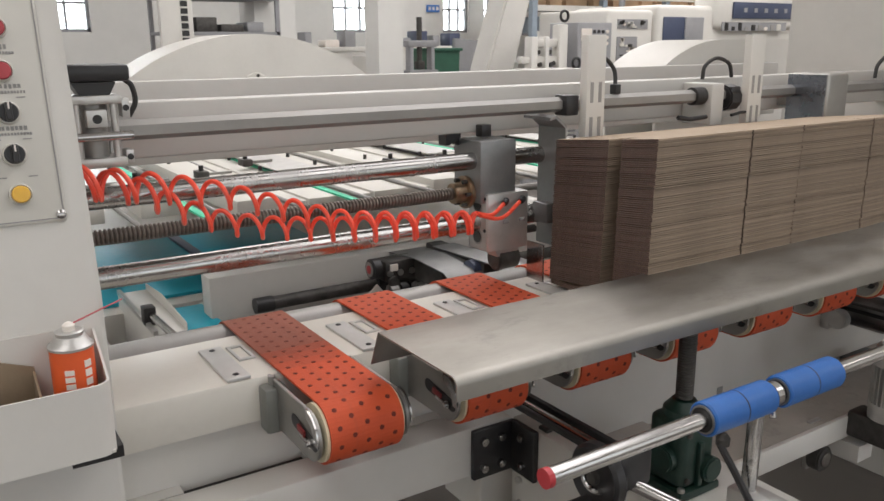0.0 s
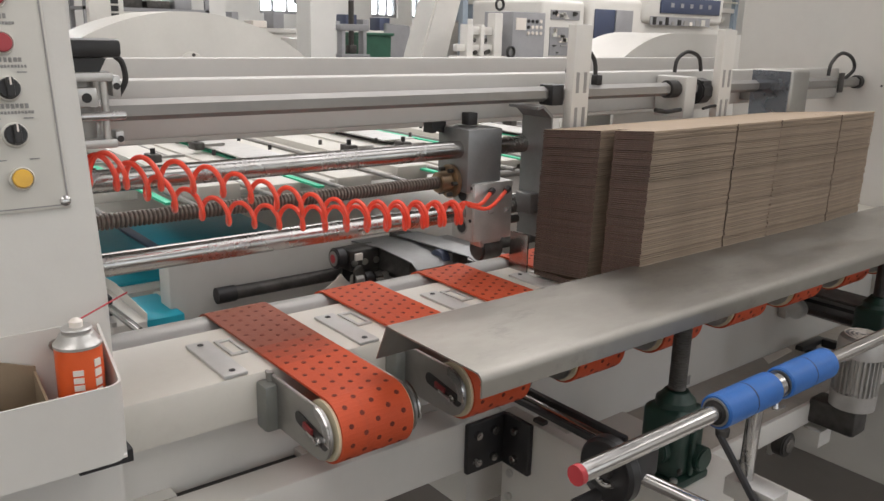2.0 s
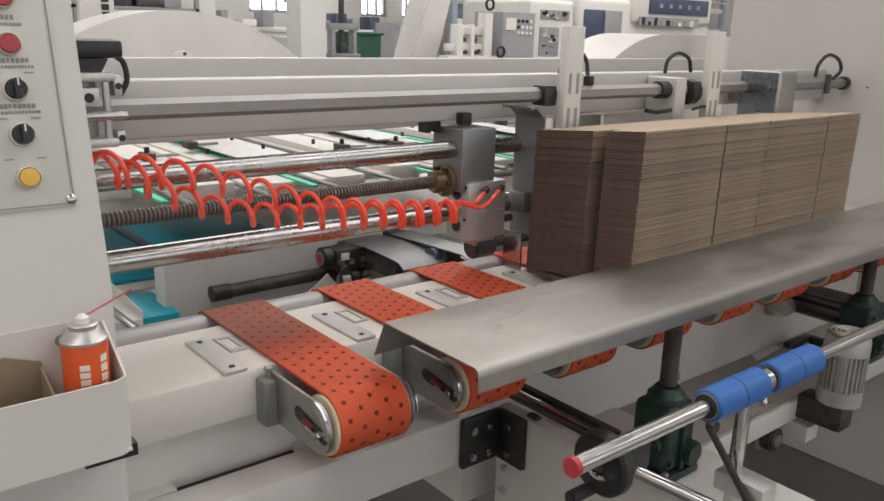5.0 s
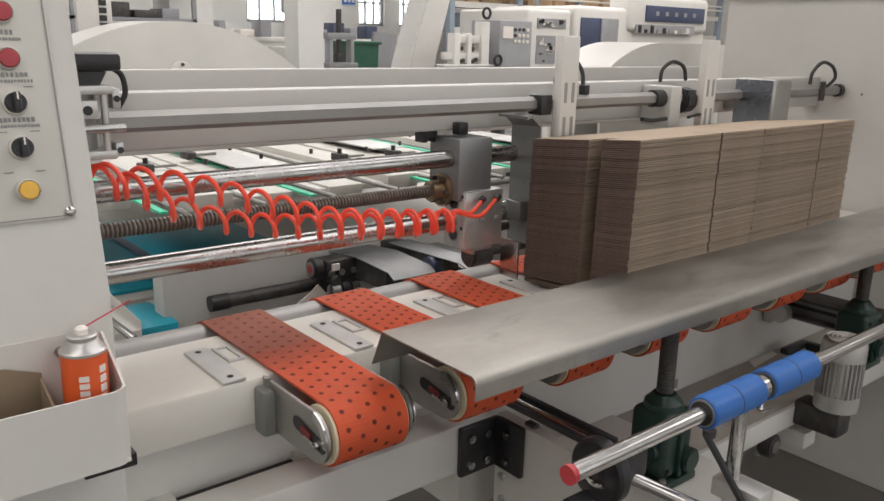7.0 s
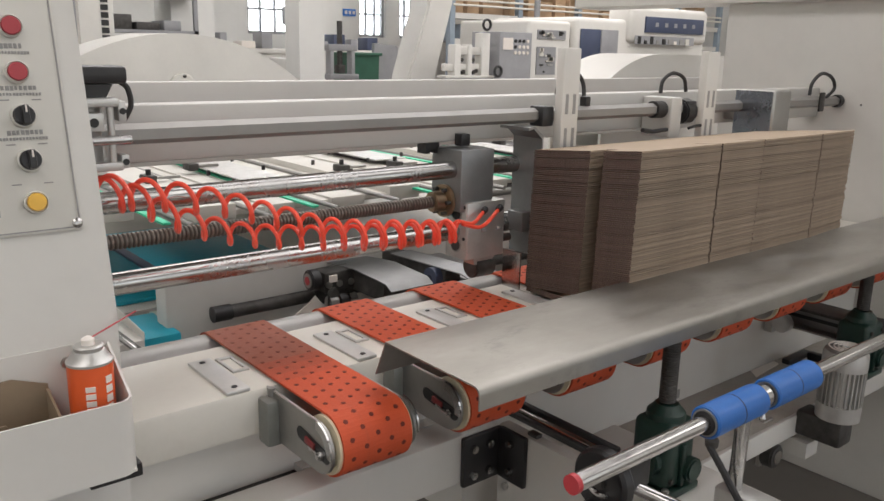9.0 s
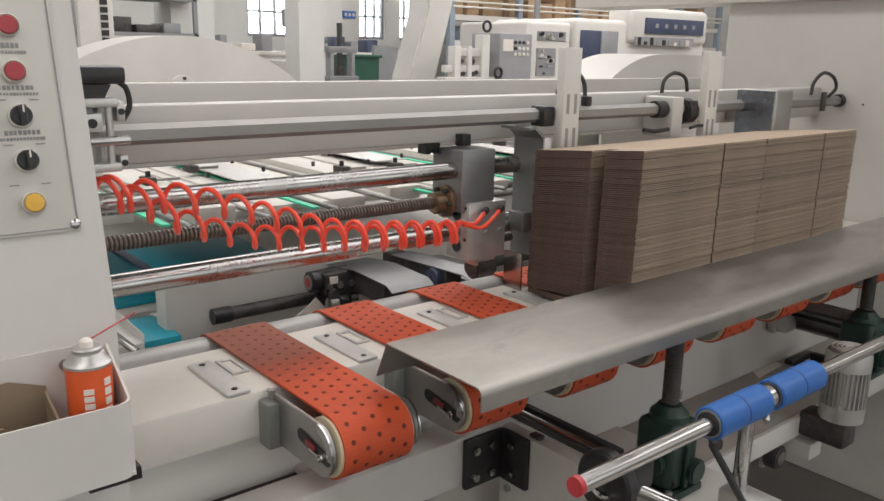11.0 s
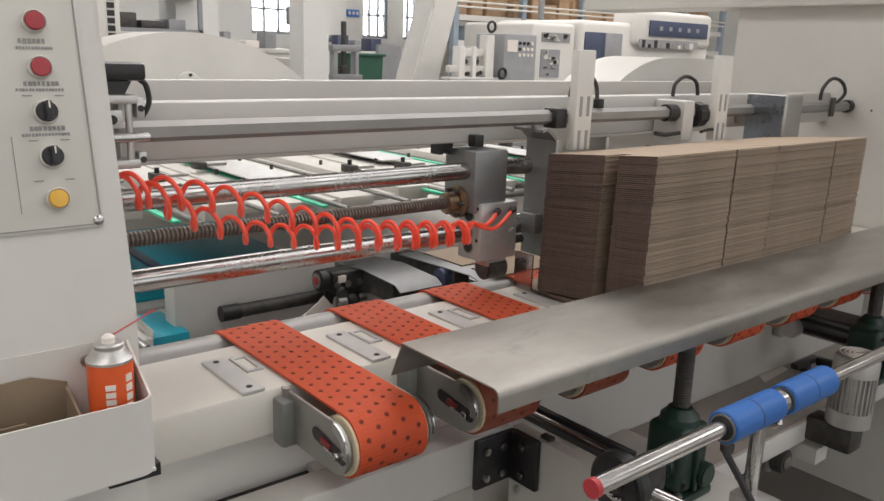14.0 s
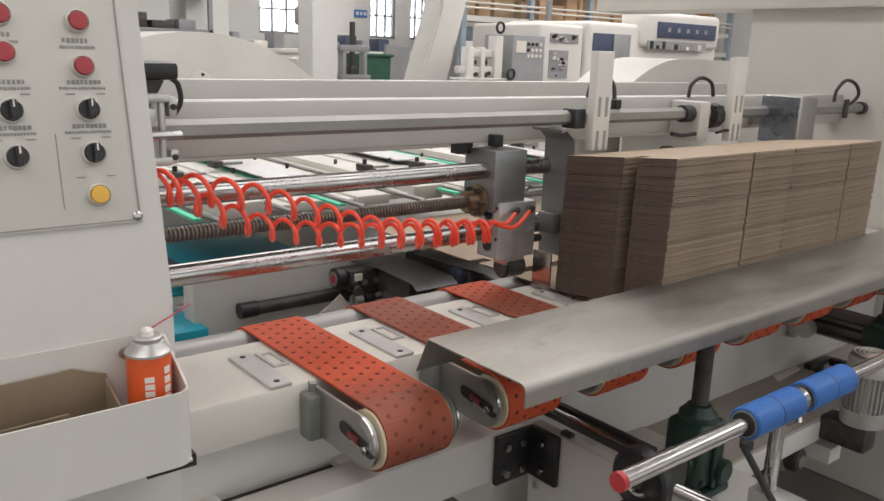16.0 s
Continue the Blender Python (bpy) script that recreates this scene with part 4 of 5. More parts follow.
# ---- front roller rod and lifting gear ----
def roller_rod():
    e = thing("roller_rod", "bright steel rod carrying blue rubber press rollers", "roller rod", at=(0, 0, 0))
    y, z, r = -0.767, 0.937, 0.0125
    part("rod", R((0.162, y, z), (2.3, y, z), r, 24), "chrome", e)
    part("end_cap", R((0.154, y, z), (0.163, y, z), 0.0135, 24), "red", e, "red plastic end cap")
    for x0 in (0.452, 0.625):
        rl = bmesh.new()
        prof = [(0.018, 0), (0.0238, 0.0), (0.0262, 0.0025), (0.0262, 0.071), (0.0250, 0.0725), (0.0262, 0.074), (0.0262, 0.1405), (0.0238, 0.143), (0.018, 0.143)]
        lathe(rl, prof, 40, Matrix.Translation((x0, y, z)) @ Matrix.Rotation(math.pi / 2, 4, "Y"))
        ro = part("blue_roller", rl, "blue", e, "blue rubber roller")
        part("bearing", R((x0 - 0.002, y, z), (x0 + 0.002, y, z), 0.0215, 28), "steel", ro)
        part("bearing_seal", R((x0 - 0.003, y, z), (x0 + 0.001, y, z), 0.0185, 28), "black", ro)
        part("seam_ring", R((x0 + 0.0715, y, z), (x0 + 0.0735, y, z), 0.02625, 36), "black", ro)
    part("collar", R((0.600, y, z), (0.618, y, z), 0.020, 24, bev=0.002), "chrome", e)
    part("set_screw", R((0.608, y - 0.004, z - 0.018), (0.602, y - 0.012, z - 0.034), 0.005, 10), "chrome", e)
    return e


roller_rod()


def rod_stand():
    e = thing("rod_stand", "bright steel post with clamp carrying the roller rod", "support post", at=(0, 0, 0))
    part("post", R((0.618, -0.735, 0.66), (0.625, -0.735, 0.93), 0.0125, 20), "chrome", e)
    part("clamp", B(0.598, 0.645, -0.80, -0.71, 0.72, 0.755, 0.004), "alu", e)
    part("cross_rod", R((0.409, -0.68, 0.805), (0.50, -0.86, 0.755), 0.011, 20), "chrome", e)
    part("lever", sweep(bmesh.new(), [(0.585, -0.70, 0.83), (0.59, -0.73, 0.79), (0.59, -0.79, 0.72)], 0.0062), "black", e, "black clamping lever")
    part("knob", lathe(bmesh.new(), [(0.002, -.012), (0.011, -.008), (0.012, .004), (0.006, .012)], 16, pose(0.592, -0.70, 0.835)), "iron", e)
    return e


rod_stand()


def screw_jack(x, y=-0.56):
    e = thing("screw_jack", "dark green cast screw jack with black threaded spindle", "screw jack", "screw jacks", (x, y, 0))
    body = bmesh.new()
    box(body, -0.044, 0.044, -0.042, 0.042, 0.680, 0.812, 0.014, 3)
    part("gearbox", body, "green", e, "dark green cast gearbox")
    part("neck", lathe(bmesh.new(), [(0.038, 0.808), (0.036, 0.822), (0.028, 0.830), (0.022, 0.838)], 28), "green", e)
    part("input_boss", R((0.02, -0.042, 0.715), (0.02, -0.062, 0.715), 0.024, 24, bev=0.004), "green", e)
    for dx in (-0.03, 0.03):
        for dz in (0.70, 0.79):
            part("cover_bolt", bolt(bmesh.new(), (dx, -0.042, dz), (0, -1, 0), 0.006, 0.005), "iron", e)
    part("base_flange", B(-0.052, 0.052, -0.052, 0.052, 0.666, 0.682, 0.004), "green", e)
    part("side_flange", R((-0.06, -0.005, 0.735), (-0.04, -0.005, 0.735), 0.026, 24, bev=0.003), "green", e)
    part("rib", B(-0.006, 0.006, -0.050, -0.038, 0.684, 0.77, 0.003), "green", e)
    part("drain_plug", R((0.024, -0.040, 0.72), (0.024, -0.052, 0.72), 0.011, 6), "green", e)
    sp = bmesh.new()
    z = 0.84
    rings = []
    while z < 1.0:
        for dz, r in ((0, 0.0152), (0.0012, 0.0163), (0.0028, 0.0163), (0.004, 0.0152)):
            rings.append((r, z + dz))
        z += 0.005
    lathe(sp, rings, 18)
    part("spindle", sp, "iron", e, "black threaded spindle")
    part("head", B(-0.03, 0.03, -0.03, 0.03, 0.995, 1.03, 0.003), "iron", e)
    for dx in (-0.042, 0.042):
        part("foot_bolt", bolt(bmesh.new(), (dx, -0.042, 0.681), (0, 0, 1), 0.007, 0.008), "steel", e)
    return e


screw_jack(0.66)
screw_jack(1.56, -0.52)


def hand_wheel():
    e = thing("hand_wheel", "black solid hand wheel with bright ring and hub", "hand wheel", at=(0.345, -0.672, 0.836))
    turn = Matrix.Rotation(math.pi / 2, 4, "Y")
    part("disc", lathe(bmesh.new(), [(0.012, -0.010), (0.038, -0.010), (0.047, -0.015), (0.052, -0.010), (0.053, 0.004), (0.048, 0.010), (0.012, 0.008)], 40, turn), "black", e)
    arc = [radians(-50 + 10 * k) for k in range(26)]
    part("bright_ring", sweep(bmesh.new(), [(-0.0135, 0.0215 * math.sin(a), -0.0215 * math.cos(a)) for a in arc], 0.0045, 8), "chrome", e, "bright open ring")
    part("hub", R((-0.018, 0, 0), (0.03, 0, 0), 0.0115, 20, bev=0.002), "iron", e)
    part("crank_grip", R((-0.062, 0.012, -0.046), (-0.010, 0.012, -0.046), 0.011, 14, bev=0.003), "black", e)
    part("shaft", R((0.03, 0, 0), (0.09, 0, 0), 0.010, 14), "chrome", e)
    return e


hand_wheel()
single("drive_shaft", R((0.40, -0.335, 0.842), (0.40, -0.66, 0.842), 0.0075, 16), "chrome", "bright steel shaft under the tray", "shaft")
single("drive_shaft_cover", B(0.413, 0.424, -0.64, -0.335, 0.832, 0.852, 0.002), "black", "black channel beside the steel shaft", "channel")
single("drive_shaft_cover", B(0.380, 0.388, -0.64, -0.335, 0.836, 0.848, 0.002), "black", "black channel beside the steel shaft", "channel")
single("shaft_bearing", B(0.365, 0.44, -0.69, -0.655, 0.80, 0.862, 0.008), "black", "black cast bearing block at shaft end", "bearing block")


def gear_motor():
    e = thing("gear_motor", "grey finned electric motor with domed fan cover", "electric motor", at=(1.40, -0.562, 0.067))
    part("finned_body", R((0, 0, 0.57), (0, 0, 0.67), 0.043, 32), "alu", e)
    fin = data_of("fin", box(bmesh.new(), 0.0425, 0.053, -0.0016, 0.0016, 0.572, 0.668), "alu")
    for i in range(28):
        f = new("fin", fin)
        f.parent = e
        f.rotation_euler = (0, 0, 2 * math.pi * i / 28)
    part("fan_cover", lathe(bmesh.new(), [(0.053, 0.665), (0.053, 0.697), (0.050, 0.709), (0.040, 0.714), (0.002, 0.715)], 32), "alu", e)
    part("grille_disc", R((0, 0, 0.7145), (0, 0, 0.7156), 0.041, 28), "print_grey", e)
    for r_ in (0.010, 0.020, 0.030, 0.041):
        part("grille_ring", sweep(bmesh.new(), [(r_ * math.cos(2 * math.pi * i / 24), r_ * math.sin(2 * math.pi * i / 24), 0.7165) for i in range(25)], 0.0018, 6), "print_white", e)
    part("end_bell", lathe(bmesh.new(), [(0.03, 0.525), (0.052, 0.532), (0.053, 0.572), (0.043, 0.574)], 32), "alu", e)
    part("gear_case", B(-0.035, 0.035, -0.03, 0.09, 0.46, 0.528, 0.01), "iron", e)
    part("bracket", B(-0.03, 0.03, 0.05, 0.16, 0.40, 0.442), "white", e)
    return e


gear_motor()


def slide_profile():
    e = thing("slide_profile", "dull aluminium slide profile under the tray", "slide rail", at=(0, 0, 0))
    part("profile", B(1.62, 1.70, -0.60, -0.236, 0.715, 0.722, 0.002), "rail", e)
    part("web", B(1.655, 1.665, -0.60, -0.24, 0.722, 0.775), "gunmetal", e)
    part("top_flange", B(1.61, 1.71, -0.60, -0.236, 0.775, 0.784, 0.002), "iron", e, "dark top flange")
    part("groove", B(1.652, 1.6545, -0.59, -0.25, 0.742, 0.752), "black", e)
    part("end_block", B(1.60, 1.72, -0.262, -0.2365, 0.690, 0.792, 0.004), "alu", e)
    part("bearing_shell", R((1.60, -0.30, 0.735), (1.57, -0.30, 0.735), 0.026, 24, bev=0.003), "alu", e)
    part("stop_tab", B(1.645, 1.675, -0.29, -0.262, 0.785, 0.803, 0.003), "black", e)
    return e


slide_profile()


# ---- behind the bars ----
single("bed_beam", B(0.180, 2.19, 0.70, 0.775, 0.0, 0.838, 0.005), "offwhite", "white painted bed cross beam behind the roller", "machine beam")
single("capped_tube", R((0.34, 0.66, 0.748), (2.19, 0.66, 0.748), 0.019, 20), "iron", "dark steel tube along the bed beam", "tube")
single("tube_cap", R((0.293, 0.66, 0.748), (0.346, 0.66, 0.748), 0.0225, 20), "black", "black rubber cap on steel tube", "tube cap")


def bed_plate(x0, x1, y0, y1, z, material, label):
    return single("bed_plate", B(x0, x1, y0, y1, z - 0.012, z, 0.003), material, label, "bed plate", "bed plates")


bed_plate(-0.2, 0.36, 1.05, 2.0, 0.705, "teal", "teal painted conveyor cover plate")
bed_plate(0.40, 0.86, 1.15, 2.0, 0.705, "teal", "teal painted conveyor cover plate")
single("bed_shade_rail", B(0.362, 0.398, 1.05, 2.0, 0.693, 0.712, 0.003), "slate", "dark rail between teal cover plates", "rail")
single("teal_box", B(0.09, 0.200, 0.65, 0.86, 0.0, 0.72, 0.004), "teal", "teal painted conveyor side box", "machine box")
single("grey_box", B(0.206, 0.30, 0.79, 0.92, 0.0, 0.705, 0.004), "panel", "pale grey plastic box by the teal box", "machine box")
single("dark_pit", B(-0.6, -0.01, 0.22, 0.95, 0.0, 0.45), "iron", "dark oily machine base under the chute", "machine base")


def chute():
    e = thing("steel_chute", "white bent sheet chute with black clamp and bright rod", "chute", at=(0, 0, 0))
    part("floor_sheet", B(0.0, 0.085, 0.60, 1.04, 0.45, 0.738, 0.003), "white", e)
    part("side_sheet", P([(0.60, 0.738), (1.04, 0.738), (1.04, 0.756), (0.85, 0.772), (0.60, 0.758)], "x", 0.0835, 0.0855), "white", e)
    part("edge_strip", B(-0.002, 0.010, 0.60, 1.04, 0.738, 0.75), "alu", e)
    part("clamp", B(-0.004, 0.028, 0.68, 0.72, 0.739, 0.79, 0.004), "black", e)
    part("rod", R((0.015, 0.685, 0.768), (0.035, 0.50, 0.752), 0.010, 14), "chrome", e)
    part("dark_rail", B(-0.13, -0.095, 0.55, 1.04, 0.0, 0.71, 0.003), "rail", e)
    return e


chute()
single("under_deck", B(-0.9, 2.19, 0.98, 3.0, 0.0, 0.692), "white", "white painted machine deck under the conveyor", "machine deck")
_r = random.Random(21)
for i in range(12):
    x = -0.35 + i * 0.215
    single("carrier_rail", B(x - 0.02, x + (0.10 if i % 4 else 0.07), 0.90 if i < 3 else 0.70, 2.9, 1.000 if i > 2 else 0.985, 1.030 if i % 3 else 1.045, 0.004), "panel", "white painted carrier rail", "carrier rail", "carrier rails")
    if i % 2 == 0:
        single("green_strip", B(x + 0.07, x + 0.09, 0.60, 2.9, 1.028, 1.034), "mint", "bright green transport belt strip", "belt strip", "green belt strips")
    single("guide_rod", R((x + 0.125, 0.55, 1.03), (x + 0.125, 2.9, 1.03), 0.007, 10), "rail", "dull steel guide rod of the carrier bed", "guide rod", "carrier guide rods")
    if i % 3 == 1:
        single("cover_sheet", B(x + 0.055, x + 0.20, 1.0 + 0.2 * (i % 2), 2.4, 1.048, 1.052), "alu", "grey metal cover sheet over carrier rods", "cover sheet", "carrier cover sheets")
    for j in range(7):
        y = 0.98 + j * 0.27 + _r.uniform(-.05, .05)
        single("clip_pin", R((x + 0.022, y, 1.045), (x + 0.022, y, 1.062), 0.0065, 10), _r.choice(("black", "iron")), "small dark pin on the carrier rail", "pin", "carrier pins")
    y = 1.0 + _r.uniform(0, 1.0)
    e = thing("clamp_unit", "small dark clamp unit on the carrier rail", "clamp", "carrier clamps", (x + 0.022, y, 1.045))
    part("block", B(-0.018, 0.018, -0.03, 0.03, 0, 0.025, 0.003), "iron", e)
    part("knob", R((0, 0, 0.025), (0, 0, 0.042), 0.008, 12), "black", e)
    part("arm", B(0.018, 0.10, -0.006, 0.006, 0.008, 0.016), "steel", e)
for k in range(4):
    single("cross_tube", R((-0.5, 0.66 + 0.55 * k, 0.992), (2.1, 0.66 + 0.55 * k, 0.992), 0.013, 14), "rail", "dull steel tube across the carrier bed", "tube", "carrier cross tubes")
single("deck_plate", B(0.30, 2.12, 0.72, 2.95, 1.006, 1.022, 0.003), "panel", "pale metal deck plate under carrier rails", "deck plate")


def grip_unit():
    e = thing("feed_unit", "dark geared feed unit with steel guide plate", "feed unit", at=(0, 0, 0))
    k = part("knob", R((0.560, 0.60, 0.816), (0.592, 0.60, 0.816), 0.031, 24, bev=0.004), "black", e, "black knob with red centre")
    part("knob_centre", R((0.557, 0.60, 0.816), (0.562, 0.60, 0.816), 0.013, 16), "red", k)
    part("knob_ring", R((0.558, 0.60, 0.816), (0.5605, 0.60, 0.816), 0.022, 20), "rail", k)
    part("gear_body", B(0.60, 0.72, 0.575, 0.645, 0.772, 0.838, 0.010), "iron", e)
    part("tube_clamp", B(0.61, 0.70, 0.635, 0.685, 0.722, 0.776, 0.006), "black", e)
    for x in (0.615, 0.65, 0.69):
        part("bolt", R((x, 0.570, 0.800), (x, 0.577, 0.800), 0.010, 12), "steel", e)
    for j, x in enumerate((0.60, 0.635, 0.665)):
        part("pinch_roller", R((x, 0.555, 0.752), (x + 0.026, 0.555, 0.752), 0.021, 18), ("rail", "black", "chrome")[j], e)
    part("side_arm", P([(0.60, 0.715), (0.635, 0.735), (0.635, 0.775), (0.62, 0.80), (0.60, 0.79)], "y", 0.545, 0.56, 0.002), "iron", e)
    part("label_plate", B(0.615, 0.64, 0.568, 0.5745, 0.808, 0.828), "print_white", e)
    part("guide_plate", P([(0.36, 0.818), (0.385, 0.834), (0.55, 0.842), (0.72, 0.826), (0.72, 0.829), (0.55, 0.845), (0.385, 0.837), (0.358, 0.821)], "x", 0.682, 0.83), "gunmetal", e, "dull grey guide plate")
    part("plate_bracket", B(0.70, 0.80, 0.42, 0.60, 0.77, 0.832, 0.004), "iron", e)
    part("paper_wedge", P([(0.505, 0.712), (0.636, 0.706), (0.60, 0.748), (0.585, 0.766), (0.56, 0.745)], "y", 0.60, 0.605), "print_white", e, "white crumpled sheet corner")
    return e


feeder = grip_unit()


def second_unit():
    e = thing("guide_unit", "narrow grey guide plate on dark bracket", "guide unit", at=(0, 0, 0))
    part("guide_plate", P([(0.24, 0.850), (0.28, 0.86), (0.62, 0.848), (0.62, 0.851), (0.28, 0.863), (0.238, 0.853)], "x", 0.865, 0.945), "gunmetal", e)
    part("wheel", R((0.85, 0.40, 0.825), (0.875, 0.40, 0.825), 0.030, 24), "slate", e)
    part("bracket", B(0.875, 0.935, 0.36, 0.68, 0.70, 0.85, 0.006), "iron", e)
    part("axle", R((0.80, 0.40, 0.825), (0.95, 0.40, 0.825), 0.009, 14), "chrome", e)
    part("rear_plate", B(0.96, 1.10, 0.30, 0.66, 0.80, 0.812, 0.003), "gunmetal", e)
    part("arm", B(0.80, 1.10, 0.63, 0.68, 0.77, 0.80, 0.004), "iron", e)
    return e


second_unit()


# ---- arched side frames behind ----
def arch(x0, x1, y, zb, zt, depth, flat=0.0, capped=True):
    e = thing("arch_frame", "white painted arched machine side frame", "machine frame", "arched frames", (0, 0, 0))
    n = 28
    cx, hw, h = (x0 + x1) / 2, (x1 - x0) / 2, zt - zb
    rad = (hw * hw + h * h) / (2 * h)
    line = []
    for k in range(n + 1):
        u = hw * (-1 + 2 * k / n)
        line.append((cx + u + (flat if u > 0 else 0.0), zt - rad + math.sqrt(rad * rad - u * u)))
    x1 += flat
    part("side_plate", P([(x0, 0.0)] + line + [(x1, 0.0)], "y", y, y + 0.012), "white", e)
    inner = [(x, z - 0.006) for x, z in line]
    part("rim", P(line + inner[::-1], "y", y + 0.012, y + depth), "white", e, "white curved rim sheet")
    part("rear_plate", P([(x0, 0.0)] + inner + [(x1, 0.0)], "y", y + depth - 0.012, y + depth), "white", e)
    if not capped:
        return e
    c = part("bearing_cap", lathe(bmesh.new(), [(0.09, 0), (0.085, 0.012), (0.05, 0.022), (0.002, 0.024)], 28, pose(cx, y, zb - 0.035, 90)), "panel", e, "flat round bearing cap")
    part("cap_bolt", bolt(bmesh.new(), (cx + 0.01, y - 0.015, zb + 0.035), (0, -1, 0), 0.010, 0.012), "iron", c)
    return e


arch(0.60, 2.24, 3.6, 1.24, 1.53, 0.5)
arch(1.765, 2.42, 0.56, 1.36, 1.472, 0.26, 0.45, False)


# ---- far hall ----
def pillar(x, y, w, label="white plastered hall column"):
    return single("hall_column", B(x - w / 2, x + w / 2, y - w / 2, y + w / 2, 0, HT - 0.005), "wall", label, "column", "hall columns")


for x, y, w in ((4.24, 7.0, 0.32), (2.92, 7.2, 0.46), (9.4, 11.0, 0.5), (7.0, 11.2, 0.5)):
    pillar(x, y, w)
single("slanted_arm", P([(5.14, 2.4), (5.62, 2.4), (5.60, 2.0), (5.36, 1.16), (5.36, 0.0), (4.98, 0.0), (4.98, 1.16), (5.24, 1.95)], "y", 6.0, 6.35, 0.02), "white", "white slanted machine arm", "machine arm")


def green_bin():
    e = thing("wheelie_bin", "green plastic wheeled bin with open lid", "bin", at=(5.68, 8.15, 0))
    part("tub", P([(-0.22, 0.06), (0.22, 0.06), (0.27, 1.38), (-0.27, 1.38)], "y", -0.2, 0.2, 0.02), "binGreen", e)
    part("rim", B(-0.29, 0.29, -0.23, 0.23, 1.36, 1.40, 0.01), "binGreen", e)
    part("wheel", R((-0.25, 0.2, 0.1), (-0.2, 0.2, 0.1), 0.1, 20), "black", e)
    part("wheel", R((0.2, 0.2, 0.1), (0.25, 0.2, 0.1), 0.1, 20), "black", e)
    return e


green_bin()
single("leaning_board", P([(5.92, 0.0), (6.42, 0.0), (6.36, 1.5), (5.95, 1.53)], "y", 8.1, 8.16, 0.01), "grey", "grey sheet board leaning by the bin", "board")


def press():
    e = thing("bench_press", "grey steel bench press frame on the floor", "press", at=(5.02, 7.5, 0))
    for x in (-0.17, 0.14):
        part("post", B(x, x + 0.05, -0.06, 0.06, 0, 1.5, 0.006), "grey", e)
    part("head", B(-0.2, 0.22, -0.07, 0.07, 1.42, 1.5, 0.008), "grey", e)
    part("spindle", R((0, 0, 1.2), (0, 0, 1.78), 0.035, 16), "iron", e)
    part("ram", B(-0.05, 0.05, -0.05, 0.05, 1.15, 1.25, 0.006), "iron", e)
    part("table", B(-0.2, 0.22, -0.1, 0.1, 1.08, 1.14, 0.006), "grey", e)
    part("lower_brace", B(-0.2, 0.22, -0.07, 0.07, 0.5, 0.56, 0.006), "grey", e)
    return e


press()


